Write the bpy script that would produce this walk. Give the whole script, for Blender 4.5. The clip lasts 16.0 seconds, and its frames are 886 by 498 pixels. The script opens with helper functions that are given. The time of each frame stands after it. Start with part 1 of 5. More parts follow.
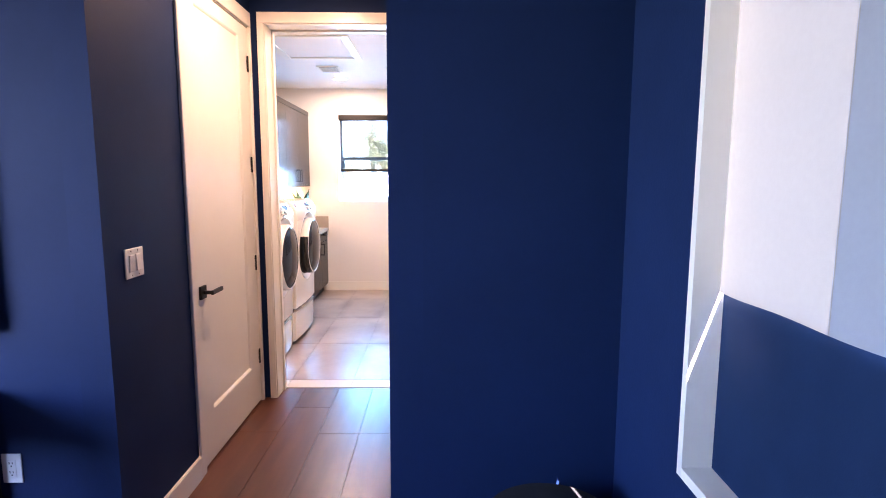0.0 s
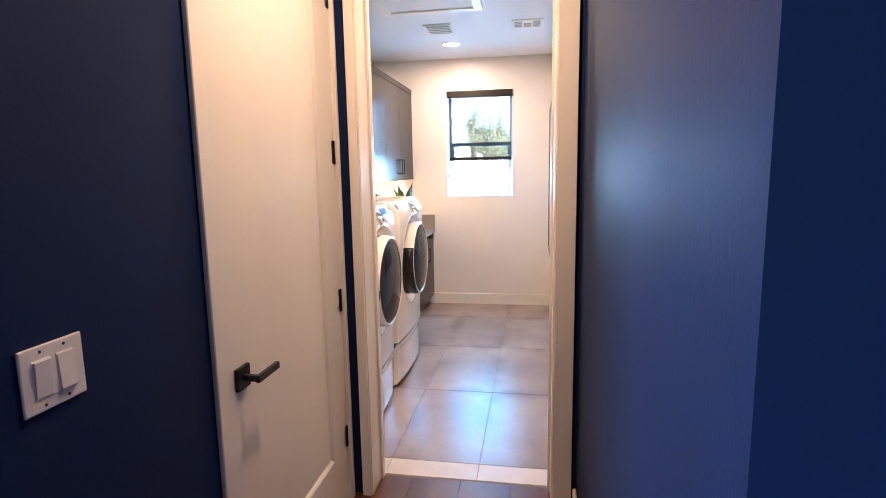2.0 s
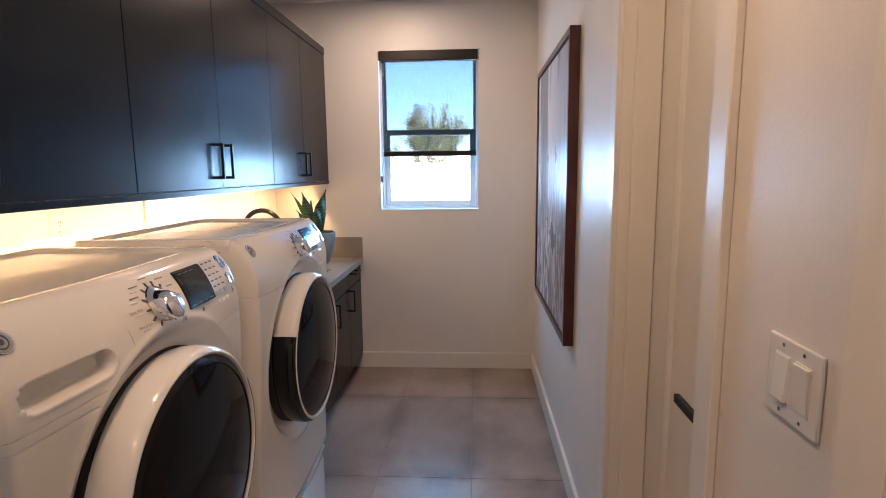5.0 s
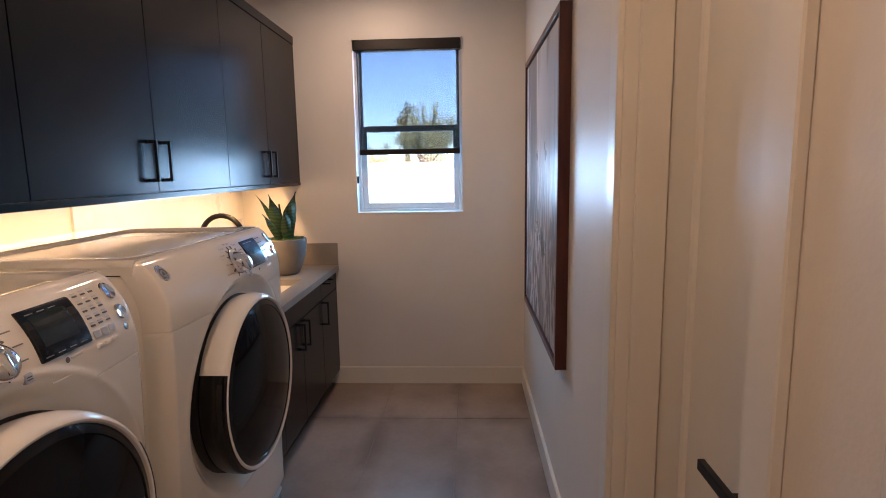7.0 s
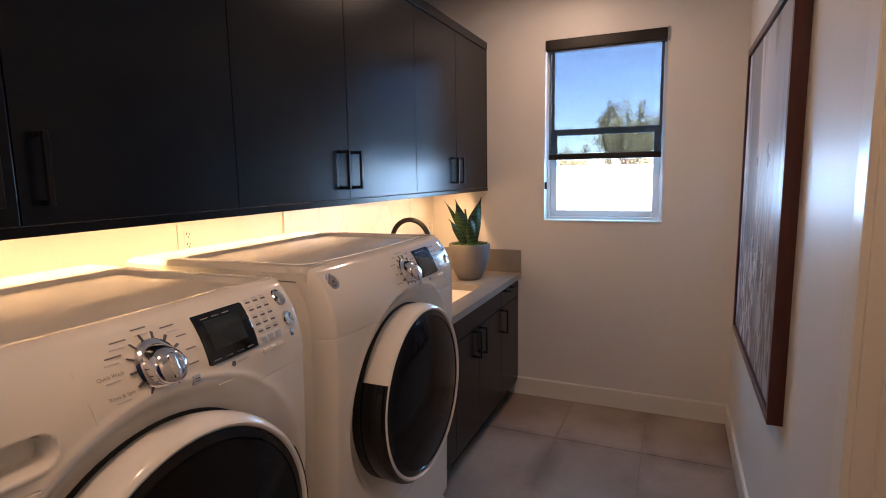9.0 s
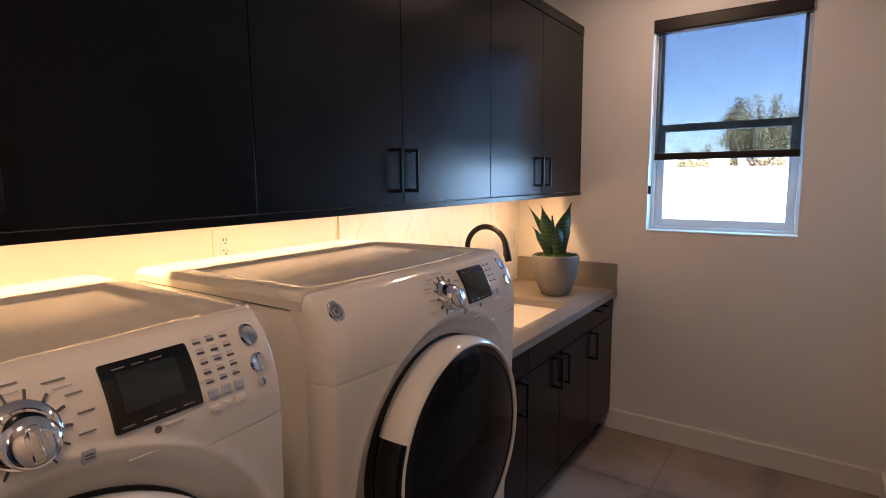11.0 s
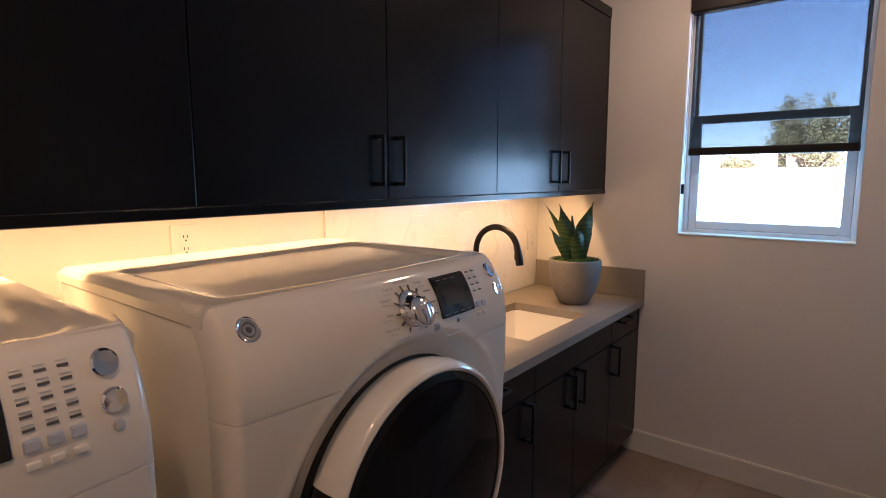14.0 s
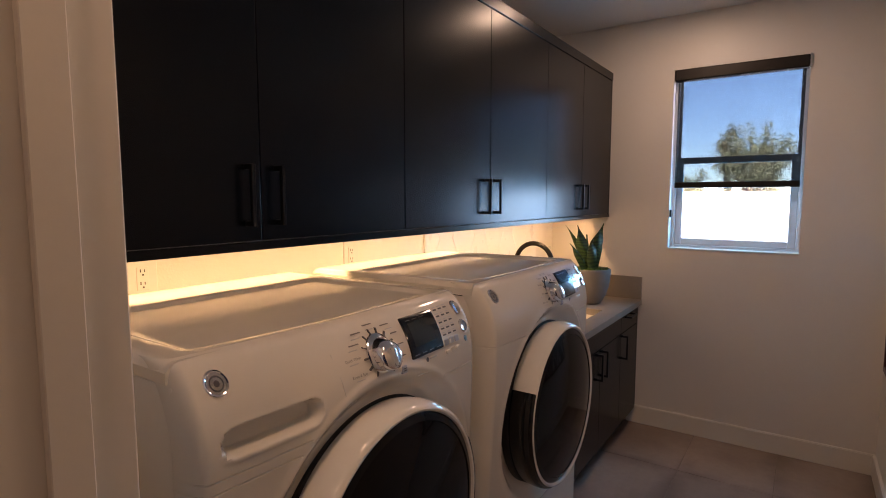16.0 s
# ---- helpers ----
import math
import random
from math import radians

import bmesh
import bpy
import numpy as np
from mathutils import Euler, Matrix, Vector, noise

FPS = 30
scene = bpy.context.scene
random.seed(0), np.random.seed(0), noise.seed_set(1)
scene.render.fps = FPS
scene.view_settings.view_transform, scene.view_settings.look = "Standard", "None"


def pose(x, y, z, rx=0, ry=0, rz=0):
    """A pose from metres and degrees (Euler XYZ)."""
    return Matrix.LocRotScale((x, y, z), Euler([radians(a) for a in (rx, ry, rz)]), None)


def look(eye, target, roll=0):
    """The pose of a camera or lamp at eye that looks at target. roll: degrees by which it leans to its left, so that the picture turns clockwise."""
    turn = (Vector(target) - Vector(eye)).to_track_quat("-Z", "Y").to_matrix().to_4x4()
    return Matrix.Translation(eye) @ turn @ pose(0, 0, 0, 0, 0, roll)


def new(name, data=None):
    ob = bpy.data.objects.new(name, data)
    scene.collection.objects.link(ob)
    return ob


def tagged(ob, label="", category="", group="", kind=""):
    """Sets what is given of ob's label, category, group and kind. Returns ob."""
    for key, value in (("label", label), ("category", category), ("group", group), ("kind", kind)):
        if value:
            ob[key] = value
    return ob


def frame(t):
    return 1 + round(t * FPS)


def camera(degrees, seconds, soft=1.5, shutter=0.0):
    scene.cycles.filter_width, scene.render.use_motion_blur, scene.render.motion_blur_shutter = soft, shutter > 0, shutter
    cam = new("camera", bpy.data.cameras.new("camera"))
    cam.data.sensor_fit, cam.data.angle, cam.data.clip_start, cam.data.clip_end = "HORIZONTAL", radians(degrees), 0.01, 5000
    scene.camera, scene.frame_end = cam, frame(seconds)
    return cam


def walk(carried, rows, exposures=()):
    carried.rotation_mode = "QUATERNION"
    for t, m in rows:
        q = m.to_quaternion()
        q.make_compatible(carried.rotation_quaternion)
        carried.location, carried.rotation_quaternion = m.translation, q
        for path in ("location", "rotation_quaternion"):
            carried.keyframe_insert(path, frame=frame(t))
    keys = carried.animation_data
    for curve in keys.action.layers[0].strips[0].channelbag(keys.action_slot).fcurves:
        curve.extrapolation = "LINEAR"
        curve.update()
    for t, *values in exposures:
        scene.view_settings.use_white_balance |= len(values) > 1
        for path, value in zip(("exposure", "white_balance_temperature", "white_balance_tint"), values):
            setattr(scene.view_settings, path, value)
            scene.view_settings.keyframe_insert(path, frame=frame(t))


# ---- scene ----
cam = camera(79.2, 16.0, soft=1.0)
PATH = [
    (0, (-0.161, 0.902, 1.512), (-0.134, 2.886, 1.259), 0.2),
    (0.5, (-0.273, 1.184, 1.531), (-0.412, 3.157, 1.24), -0.3),
    (1, (-0.351, 1.524, 1.55), (-0.587, 3.486, 1.246), -0.8),
    (1.5, (-0.475, 1.878, 1.532), (-0.773, 3.832, 1.226), -0.5),
    (2, (-0.52, 2.241, 1.531), (-0.852, 4.192, 1.238), -1.0),
    (2.5, (-0.569, 2.661, 1.536), (-0.909, 4.61, 1.245), -1.3),
    (3, (-0.642, 3.042, 1.521), (-1.003, 4.989, 1.235), -1.3),
    (3.5, (-0.67, 3.395, 1.517), (-1.06, 5.336, 1.234), -1.4),
    (4, (-0.692, 3.708, 1.516), (-1.113, 5.643, 1.234), -1.4),
    (4.5, (-0.764, 3.984, 1.498), (-1.102, 5.936, 1.225), -1.0),
    (5, (-0.769, 4.232, 1.518), (-0.889, 6.207, 1.229), -0.6),
    (7.5, (-0.699, 4.601, 1.518), (-0.795, 6.578, 1.225), -1.0),
    (8, (-0.696, 4.671, 1.53), (-0.999, 6.626, 1.239), -1.3),
    (8.5, (-0.67, 4.694, 1.542), (-1.238, 6.59, 1.258), -1.3),
    (9, (-0.667, 4.694, 1.541), (-1.459, 6.51, 1.268), -1.0),
    (9.5, (-0.664, 4.705, 1.54), (-1.614, 6.444, 1.275), -1.0),
    (12, (-0.694, 5.42, 1.542), (-1.897, 6.993, 1.26), -0.5),
    (12.5, (-0.664, 5.56, 1.536), (-1.92, 7.089, 1.248), -0.6),
    (13, (-0.648, 5.588, 1.515), (-1.919, 7.108, 1.244), -0.5),
    (13.5, (-0.645, 5.535, 1.518), (-1.912, 7.059, 1.25), -0.3),
    (14, (-0.708, 5.339, 1.515), (-1.944, 6.889, 1.254), -0.1),
    (14.5, (-0.773, 5.057, 1.531), (-1.982, 6.628, 1.262), 0.2),
    (15, (-0.761, 4.86, 1.56), (-1.928, 6.46, 1.284), 0.2),
    (15.5, (-0.724, 4.661, 1.559), (-1.856, 6.289, 1.297), -0.1),
    (16, (-0.723, 4.468, 1.561), (-1.839, 6.117, 1.372), -0.0),
]
EXPOSURES = [(0, 5.2, 6580, 31), (1.5, 4.8, 6430, 24), (2.5, 4.6, 6430, 21), (3.5, 4.1, 6480, 22), (5, 3.4, 6530, 23), (7.5, 2.9, 7030, 28), (9, 2.85, 7030, 29), (12, 2.6, 6930, 29), (14, 2.55, 6930, 29), (16, 2.45, 7280, 30)]
walk(cam, [(t, look(eye, target, roll)) for t, eye, target, roll in PATH], EXPOSURES)

# ---------------------------------------------------------------- light
world = bpy.data.worlds.new("sky")
scene.world = world
world.use_nodes = True
wn = world.node_tree.nodes
sky = wn.new("ShaderNodeTexSky")
sky.sky_type = "NISHITA"
sky.sun_disc = False
sky.sun_elevation = radians(42)
sky.sun_rotation = radians(200)
sky.ozone_density = 6.0
sky.air_density = 0.8
sky.dust_density = 0.1
wn["Background"].inputs["Strength"].default_value = 0.15
world.node_tree.links.new(sky.outputs[0], wn["Background"].inputs[0])


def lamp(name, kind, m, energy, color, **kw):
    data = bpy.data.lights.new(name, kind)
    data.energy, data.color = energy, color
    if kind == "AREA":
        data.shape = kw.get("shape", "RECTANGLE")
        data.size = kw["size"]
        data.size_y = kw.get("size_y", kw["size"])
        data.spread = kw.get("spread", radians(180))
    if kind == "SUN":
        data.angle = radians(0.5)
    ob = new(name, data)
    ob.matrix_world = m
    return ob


lamp("sun", "SUN", look((0, 0, 10), (-3.0, 9.0, 0.0)), 5.0, (1.0, 0.97, 0.93))
WARM = (1.0, 0.66, 0.30)
lamp("downlight_near_glow", "AREA", pose(-1.0, 5.12, 2.707), 0.92, (1.0, 0.69, 0.42), size=0.15, shape="DISK")
lamp("downlight_glow", "AREA", pose(-1.313, 7.55, 2.707), 1.0, (1.0, 0.77, 0.55), size=0.15, shape="DISK")
lamp("under_cabinet_glow", "AREA", pose(-2.02, 6.45, 1.4475), 2.8, WARM, size=0.006, size_y=3.3)
lamp("hall_downlight_glow", "AREA", pose(-0.85, 3.75, 2.707), 0.82, (1.0, 0.65, 0.40), size=0.15, shape="DISK")
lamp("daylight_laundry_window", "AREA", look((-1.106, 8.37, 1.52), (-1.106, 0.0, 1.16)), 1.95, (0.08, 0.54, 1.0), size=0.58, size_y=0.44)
lamp("daylight_bedroom_window", "AREA", look((0.76, 1.4, 1.75), (-3, 1.4, 1.6)), 0.09, (1.0, 0.88, 1.0), size=1.5, size_y=1.2)
lamp("daylight_side_window", "AREA", look((-4.15, 0.7, 1.55), (0, 0.9, 1.3)), 2.5, (0.62, 0.78, 1.0), size=1.8, size_y=1.5)

# ---------------------------------------------------------------- materials


def mat(name, color, rough=0.5, metal=0.0, var=0.12, scale=6.0, bump=0.0, bscale=150.0, color2=None, coat=0.0, spec=0.5, fine=0.04, rand=0.0, stretch=(1, 1, 1), rvar=1.0):
    """A surface with broad blotches, fine grain, uneven gloss and relief."""
    m = bpy.data.materials.new(name)
    m.use_nodes = True
    nt = m.node_tree
    N, L = nt.nodes, nt.links
    b = N["Principled BSDF"]
    b.inputs["Metallic"].default_value = metal
    b.inputs["Coat Weight"].default_value = coat
    b.inputs["Specular IOR Level"].default_value = spec
    tc = N.new("ShaderNodeTexCoord")
    mp = N.new("ShaderNodeMapping")
    mp.inputs["Scale"].default_value = stretch
    L.new(tc.outputs["Object"], mp.inputs[0])
    n1 = N.new("ShaderNodeTexNoise")
    n1.inputs["Scale"].default_value = scale
    n1.inputs["Detail"].default_value = 6
    n2 = N.new("ShaderNodeTexNoise")
    n2.inputs["Scale"].default_value = scale * 22
    L.new(mp.outputs[0], n1.inputs[0])
    L.new(mp.outputs[0], n2.inputs[0])
    ramp = N.new("ShaderNodeMixRGB")
    c2 = color2 or tuple(c * (1 - var) for c in color)
    ramp.inputs[1].default_value = (*color, 1)
    ramp.inputs[2].default_value = (*c2, 1)
    cr = N.new("ShaderNodeMapRange")
    cr.inputs[1].default_value, cr.inputs[2].default_value = 0.35, 0.65
    L.new(n1.outputs[0], cr.inputs[0])
    L.new(cr.outputs[0], ramp.inputs[0])
    g = N.new("ShaderNodeMixRGB")
    g.blend_type = "OVERLAY"
    g.inputs[0].default_value = fine
    L.new(ramp.outputs[0], g.inputs[1])
    L.new(n2.outputs[0], g.inputs[2])
    out = g.outputs[0]
    if rand:
        oi = N.new("ShaderNodeObjectInfo")
        hs = N.new("ShaderNodeHueSaturation")
        mr = N.new("ShaderNodeMapRange")
        mr.inputs[3].default_value, mr.inputs[4].default_value = 1 - rand, 1 + rand
        L.new(oi.outputs["Random"], mr.inputs[0])
        L.new(mr.outputs[0], hs.inputs["Value"])
        L.new(out, hs.inputs["Color"])
        out = hs.outputs[0]
    L.new(out, b.inputs["Base Color"])
    rr = N.new("ShaderNodeMapRange")
    rr.inputs[3].default_value, rr.inputs[4].default_value = max(rough - 0.05 * rvar, 0.02), min(rough + 0.07 * rvar, 1)
    L.new(n1.outputs[0], rr.inputs[0])
    L.new(rr.outputs[0], b.inputs["Roughness"])
    if bump:
        n3 = N.new("ShaderNodeTexNoise")
        n3.inputs["Scale"].default_value = bscale
        n3.inputs["Detail"].default_value = 3
        L.new(mp.outputs[0], n3.inputs[0])
        bp = N.new("ShaderNodeBump")
        bp.inputs["Strength"].default_value = bump
        bp.inputs["Distance"].default_value = 0.004
        L.new(n3.outputs[0], bp.inputs["Height"])
        L.new(bp.outputs[0], b.inputs["Normal"])
    return m


def emitter(name, color, strength):
    m = bpy.data.materials.new(name)
    m.use_nodes = True
    b = m.node_tree.nodes["Principled BSDF"]
    b.inputs["Base Color"].default_value = (0.8, 0.8, 0.8, 1)
    b.inputs["Emission Color"].default_value = (*color, 1)
    b.inputs["Emission Strength"].default_value = strength
    return m


def see_through(name, color, rough, amount, tint=(1, 1, 1)):
    """Part open weave or clear pane: some light passes straight through."""
    m = bpy.data.materials.new(name)
    m.use_nodes = True
    N, L = m.node_tree.nodes, m.node_tree.links
    b = N["Principled BSDF"]
    b.inputs["Base Color"].default_value = (*color, 1)
    b.inputs["Roughness"].default_value = rough
    t = N.new("ShaderNodeBsdfTransparent")
    t.inputs[0].default_value = (*tint, 1)
    mx = N.new("ShaderNodeMixShader")
    mx.inputs[0].default_value = amount
    L.new(b.outputs[0], mx.inputs[1])
    L.new(t.outputs[0], mx.inputs[2])
    L.new(mx.outputs[0], N["Material Output"].inputs[0])
    return m


WALL = mat("warm white wall paint", (0.78, 0.74, 0.685), 0.42, var=0.03, scale=2, bump=0.10, bscale=150)
NAVY = mat("navy wall paint", (0.0075, 0.0220, 0.077), 0.6, var=0.12, scale=2, bump=0.12, bscale=120, spec=0.12)
CEIL = mat("white ceiling paint", (0.80, 0.78, 0.76), 0.7, var=0.03, scale=2, bump=0.2, bscale=95)
TRIM = mat("white trim enamel", (0.80, 0.765, 0.69), 0.3, var=0.03, scale=3, bump=0.03, bscale=40)
DOORW = mat("white door enamel", (0.80, 0.765, 0.69), 0.34, var=0.04, scale=2, bump=0.05, bscale=60)
CAB = mat("charcoal cabinet lacquer", (0.003, 0.0045, 0.008), 0.255, rvar=0.12, var=0.15, scale=3, bump=0.02, bscale=300, spec=0.21)
CABIN = mat("cabinet box", (0.008, 0.008, 0.01), 0.5)
BLACK = mat("matte black metal", (0.012, 0.012, 0.013), 0.35, metal=0.6, bump=0.03)
BRONZE = mat("dark bronze metal", (0.02, 0.016, 0.013), 0.4, metal=0.5)
ENAMEL = mat("glossy white enamel", (0.80, 0.775, 0.715), 0.10, var=0.02, scale=2, coat=0.5)
ENAMEL2 = mat("white plastic", (0.78, 0.77, 0.74), 0.10, var=0.02, scale=3)
CHROME = mat("chrome", (0.82, 0.82, 0.84), 0.08, metal=1.0, var=0.03)
SILVER = mat("satin silver plastic", (0.55, 0.55, 0.57), 0.22, metal=0.8, var=0.05)
GLASSD = mat("dark tinted door glass", (0.008, 0.008, 0.010), 0.05, var=0.1, spec=0.12)
GLASSR = mat("smoked glass rim", (0.012, 0.012, 0.014), 0.12, var=0.1, spec=0.2)
GASKET = mat("dark rubber", (0.012, 0.012, 0.012), 0.55)
GRIPM = mat("glossy black plastic", (0.006, 0.006, 0.006), 0.14, var=0.1)
SCREEN = mat("dark display glass", (0.008, 0.009, 0.011), 0.06, var=0.1)
LCD = mat("dim liquid crystal display", (0.02, 0.03, 0.034), 0.08, var=0.25, scale=14)
INK = mat("grey print", (0.10, 0.10, 0.11), 0.5)
INKW = mat("small grey lettering", (0.20, 0.195, 0.19), 0.5)
INKL = mat("pale print", (0.55, 0.56, 0.58), 0.4)
BUTTON = mat("pale blue-grey button", (0.46, 0.52, 0.62), 0.3)
COUNTER = mat("taupe quartz counter", (0.27, 0.23, 0.195), 0.3, var=0.08, scale=9, fine=0.12)
SINKM = mat("white ceramic", (0.82, 0.79, 0.74), 0.12, var=0.02)
HEX = mat("white matte ceramic tile", (0.80, 0.77, 0.73), 0.28, var=0.03, rand=0.025, bump=0.03, bscale=30)
GROUT = mat("white grout", (0.79, 0.76, 0.72), 0.8)
FTILE = mat("grey concrete-look porcelain", (0.38, 0.30, 0.255), 0.30, color2=(0.25, 0.185, 0.15), scale=1.7, rand=0.07, bump=0.03, bscale=60, fine=0.1)
_n, _l = FTILE.node_tree.nodes, FTILE.node_tree.links
# darker cement smears along the tile edges
_c = _n.new("ShaderNodeTexCoord")
_sx = _n.new("ShaderNodeSeparateXYZ")
_l.new(_c.outputs["Generated"], _sx.inputs[0])


def _math(op, a, b_):
    m = _n.new("ShaderNodeMath")
    m.operation = op
    for k, v in ((0, a), (1, b_)):
        if isinstance(v, (int, float)):
            m.inputs[k].default_value = v
        else:
            _l.new(v, m.inputs[k])
    return m.outputs[0]


_eu = _math("SUBTRACT", 0.5, _math("ABSOLUTE", _math("SUBTRACT", _sx.outputs[0], 0.5), 0))
_ev = _math("SUBTRACT", 0.5, _math("ABSOLUTE", _math("SUBTRACT", _sx.outputs[1], 0.5), 0))
_nz = _n.new("ShaderNodeTexNoise")
_nz.inputs["Scale"].default_value = 3.2
_nz.inputs["Detail"].default_value = 7
_l.new(_c.outputs["Object"], _nz.inputs[0])
_mr = _n.new("ShaderNodeMapRange")
_mr.inputs[1].default_value, _mr.inputs[2].default_value, _mr.inputs[3].default_value, _mr.inputs[4].default_value = 0.02, 0.2, 1.0, 0.0
_l.new(_math("MINIMUM", _eu, _math("MULTIPLY", _ev, 1.8)), _mr.inputs[0])
_nr = _n.new("ShaderNodeMapRange")
_nr.inputs[1].default_value, _nr.inputs[2].default_value = 0.42, 0.62
_l.new(_nz.outputs[0], _nr.inputs[0])
_st = _n.new("ShaderNodeMixRGB")
_st.inputs[2].default_value = (0.15, 0.115, 0.10, 1)
_bc = _n["Principled BSDF"].inputs["Base Color"]
_l.new(_math("MULTIPLY", _math("MULTIPLY", _mr.outputs[0], _nr.outputs[0]), 0.75), _st.inputs[0])
_l.new(_bc.links[0].from_socket, _st.inputs[1])
_l.new(_st.outputs[0], _bc)
FGROUT = mat("grey floor grout", (0.27, 0.22, 0.19), 0.8)
WOOD = mat("brown hickory plank", (0.115, 0.040, 0.020), 0.29, color2=(0.070, 0.024, 0.014), scale=3, rand=0.22, bump=0.06, bscale=60, stretch=(4, 0.5, 1), fine=0.10)
WOODG = mat("dark floor gap", (0.02, 0.01, 0.006), 0.7)
THRESH = mat("pale tile edge trim", (0.62, 0.57, 0.52), 0.4)
FRAMEW = mat("reddish brown frame wood", (0.10, 0.022, 0.013), 0.3, color2=(0.065, 0.014, 0.009), scale=8, stretch=(6, 6, 0.6), fine=0.2)
VINYL = mat("pale grey window vinyl", (0.66, 0.68, 0.70), 0.35, var=0.03)
# the sky's blue is strengthened by a bluish tint in the fabric
SHADE = see_through("dark open-weave solar fabric", (0.012, 0.011, 0.010), 0.8, 0.40, (0.86, 0.97, 1.0))
_n, _l = SHADE.node_tree.nodes, SHADE.node_tree.links
# uneven weave: finely streaked openness
_c = _n.new("ShaderNodeTexCoord")
_p = _n.new("ShaderNodeMapping")
_p.inputs["Scale"].default_value = (260, 260, 45)
_l.new(_c.outputs["Object"], _p.inputs[0])
_z = _n.new("ShaderNodeTexNoise")
_z.inputs["Scale"].default_value = 1.0
_l.new(_p.outputs[0], _z.inputs[0])
_r = _n.new("ShaderNodeMapRange")
_r.inputs[1].default_value, _r.inputs[2].default_value, _r.inputs[3].default_value, _r.inputs[4].default_value = 0.3, 0.7, 0.36, 0.45
_l.new(_z.outputs[0], _r.inputs[0])
_l.new(_r.outputs[0], _n["Mix Shader"].inputs[0])
PANE = see_through("clear pane", (0.02, 0.02, 0.02), 0.02, 0.93)
CONCRETE = mat("grey cement pot", (0.20, 0.18, 0.165), 0.7, var=0.12, scale=14, bump=0.1, bscale=80)
MOSS = mat("green moss", (0.10, 0.16, 0.03), 0.9, color2=(0.04, 0.08, 0.012), scale=60, fine=0.3)
BARK = mat("tree bark", (0.10, 0.07, 0.05), 0.9, scale=12)
LEAFT = mat("dry olive foliage", (0.34, 0.32, 0.18), 0.7, color2=(0.19, 0.19, 0.10), scale=3, rand=0.2)
SAND = mat("pale desert ground", (0.62, 0.60, 0.57), 0.9, var=0.15, scale=0.6)
STUCCO = mat("pale stucco wall", (0.76, 0.75, 0.73), 0.85, var=0.08, scale=1.0)
FABRICW = mat("white shade fabric", (0.30, 0.285, 0.265), 0.9, var=0.04, scale=3, bump=0.05, bscale=300)
FABRICG = mat("grey-blue near stretch of fabric", (0.30, 0.33, 0.375), 0.9, var=0.04, scale=3, bump=0.05, bscale=300, spec=0.1)
_n, _l = FABRICW.node_tree.nodes, FABRICW.node_tree.links
_t = _n.new("ShaderNodeBsdfTranslucent")
_t.inputs[0].default_value = (0.30, 0.29, 0.27, 1)
_x = _n.new("ShaderNodeMixShader")
_x.inputs[0].default_value = 0.06
_l.new(_n["Principled BSDF"].outputs[0], _x.inputs[1])
_l.new(_t.outputs[0], _x.inputs[2])
_l.new(_x.outputs[0], _n["Material Output"].inputs[0])
FABRICB = mat("dark blue shade fabric", (0.006, 0.021, 0.062), 0.8, var=0.1, scale=8, bump=0.1, bscale=400, spec=0.1)
TVM = mat("black television glass", (0.006, 0.006, 0.008), 0.45, spec=0.05)
DARKWOOD = mat("black stained wood", (0.010, 0.009, 0.010), 0.4, scale=8, stretch=(1, 8, 8))
PAPER = mat("white paper", (0.8, 0.8, 0.8), 0.7, var=0.02)
BOUCLE = mat("black woven cloth", (0.014, 0.014, 0.017), 0.9, scale=40, bump=0.3, bscale=300)
LENS = emitter("lit lamp diffuser", (1.0, 0.82, 0.6), 2.5)
LED = emitter("lit led strip", (1.0, 0.68, 0.38), 5.0)
VENTIN = mat("grey vent shade", (0.34, 0.32, 0.30), 0.7)

# snake plant leaf: dark and pale green bands
LEAF = mat("banded green leaf", (0.05, 0.13, 0.035), 0.35, scale=10)
_n, _l = LEAF.node_tree.nodes, LEAF.node_tree.links
_w = _n.new("ShaderNodeTexWave")
_w.bands_direction = "Z"
_w.inputs["Scale"].default_value = 14
_w.inputs["Distortion"].default_value = 9
_w.inputs["Detail"].default_value = 3
_c = _n.new("ShaderNodeTexCoord")
_l.new(_c.outputs["Object"], _w.inputs[0])
_m = _n.new("ShaderNodeMixRGB")
_m.inputs[1].default_value = (0.010, 0.030, 0.009, 1)
_m.inputs[2].default_value = (0.038, 0.080, 0.022, 1)
_l.new(_w.outputs[0], _m.inputs[0])
_l.new(_m.outputs[0], _n["Principled BSDF"].inputs["Base Color"])

# abstract painting: pale ground, vertical grey and rust streaks, darker dashes low down
ART = mat("glossy abstract canvas", (0.6, 0.58, 0.57), 0.28, scale=3, coat=0.12, spec=0.3)
_n, _l = ART.node_tree.nodes, ART.node_tree.links
_c = _n.new("ShaderNodeTexCoord")


def _streak(sc, lo, hi):
    mp = _n.new("ShaderNodeMapping")
    mp.inputs["Scale"].default_value = sc
    _l.new(_c.outputs["Object"], mp.inputs[0])
    nz = _n.new("ShaderNodeTexNoise")
    nz.inputs["Scale"].default_value = 1.0
    nz.inputs["Detail"].default_value = 5
    _l.new(mp.outputs[0], nz.inputs[0])
    mr = _n.new("ShaderNodeMapRange")
    mr.inputs[1].default_value, mr.inputs[2].default_value = lo, hi
    _l.new(nz.outputs[0], mr.inputs[0])
    return mr.outputs[0]


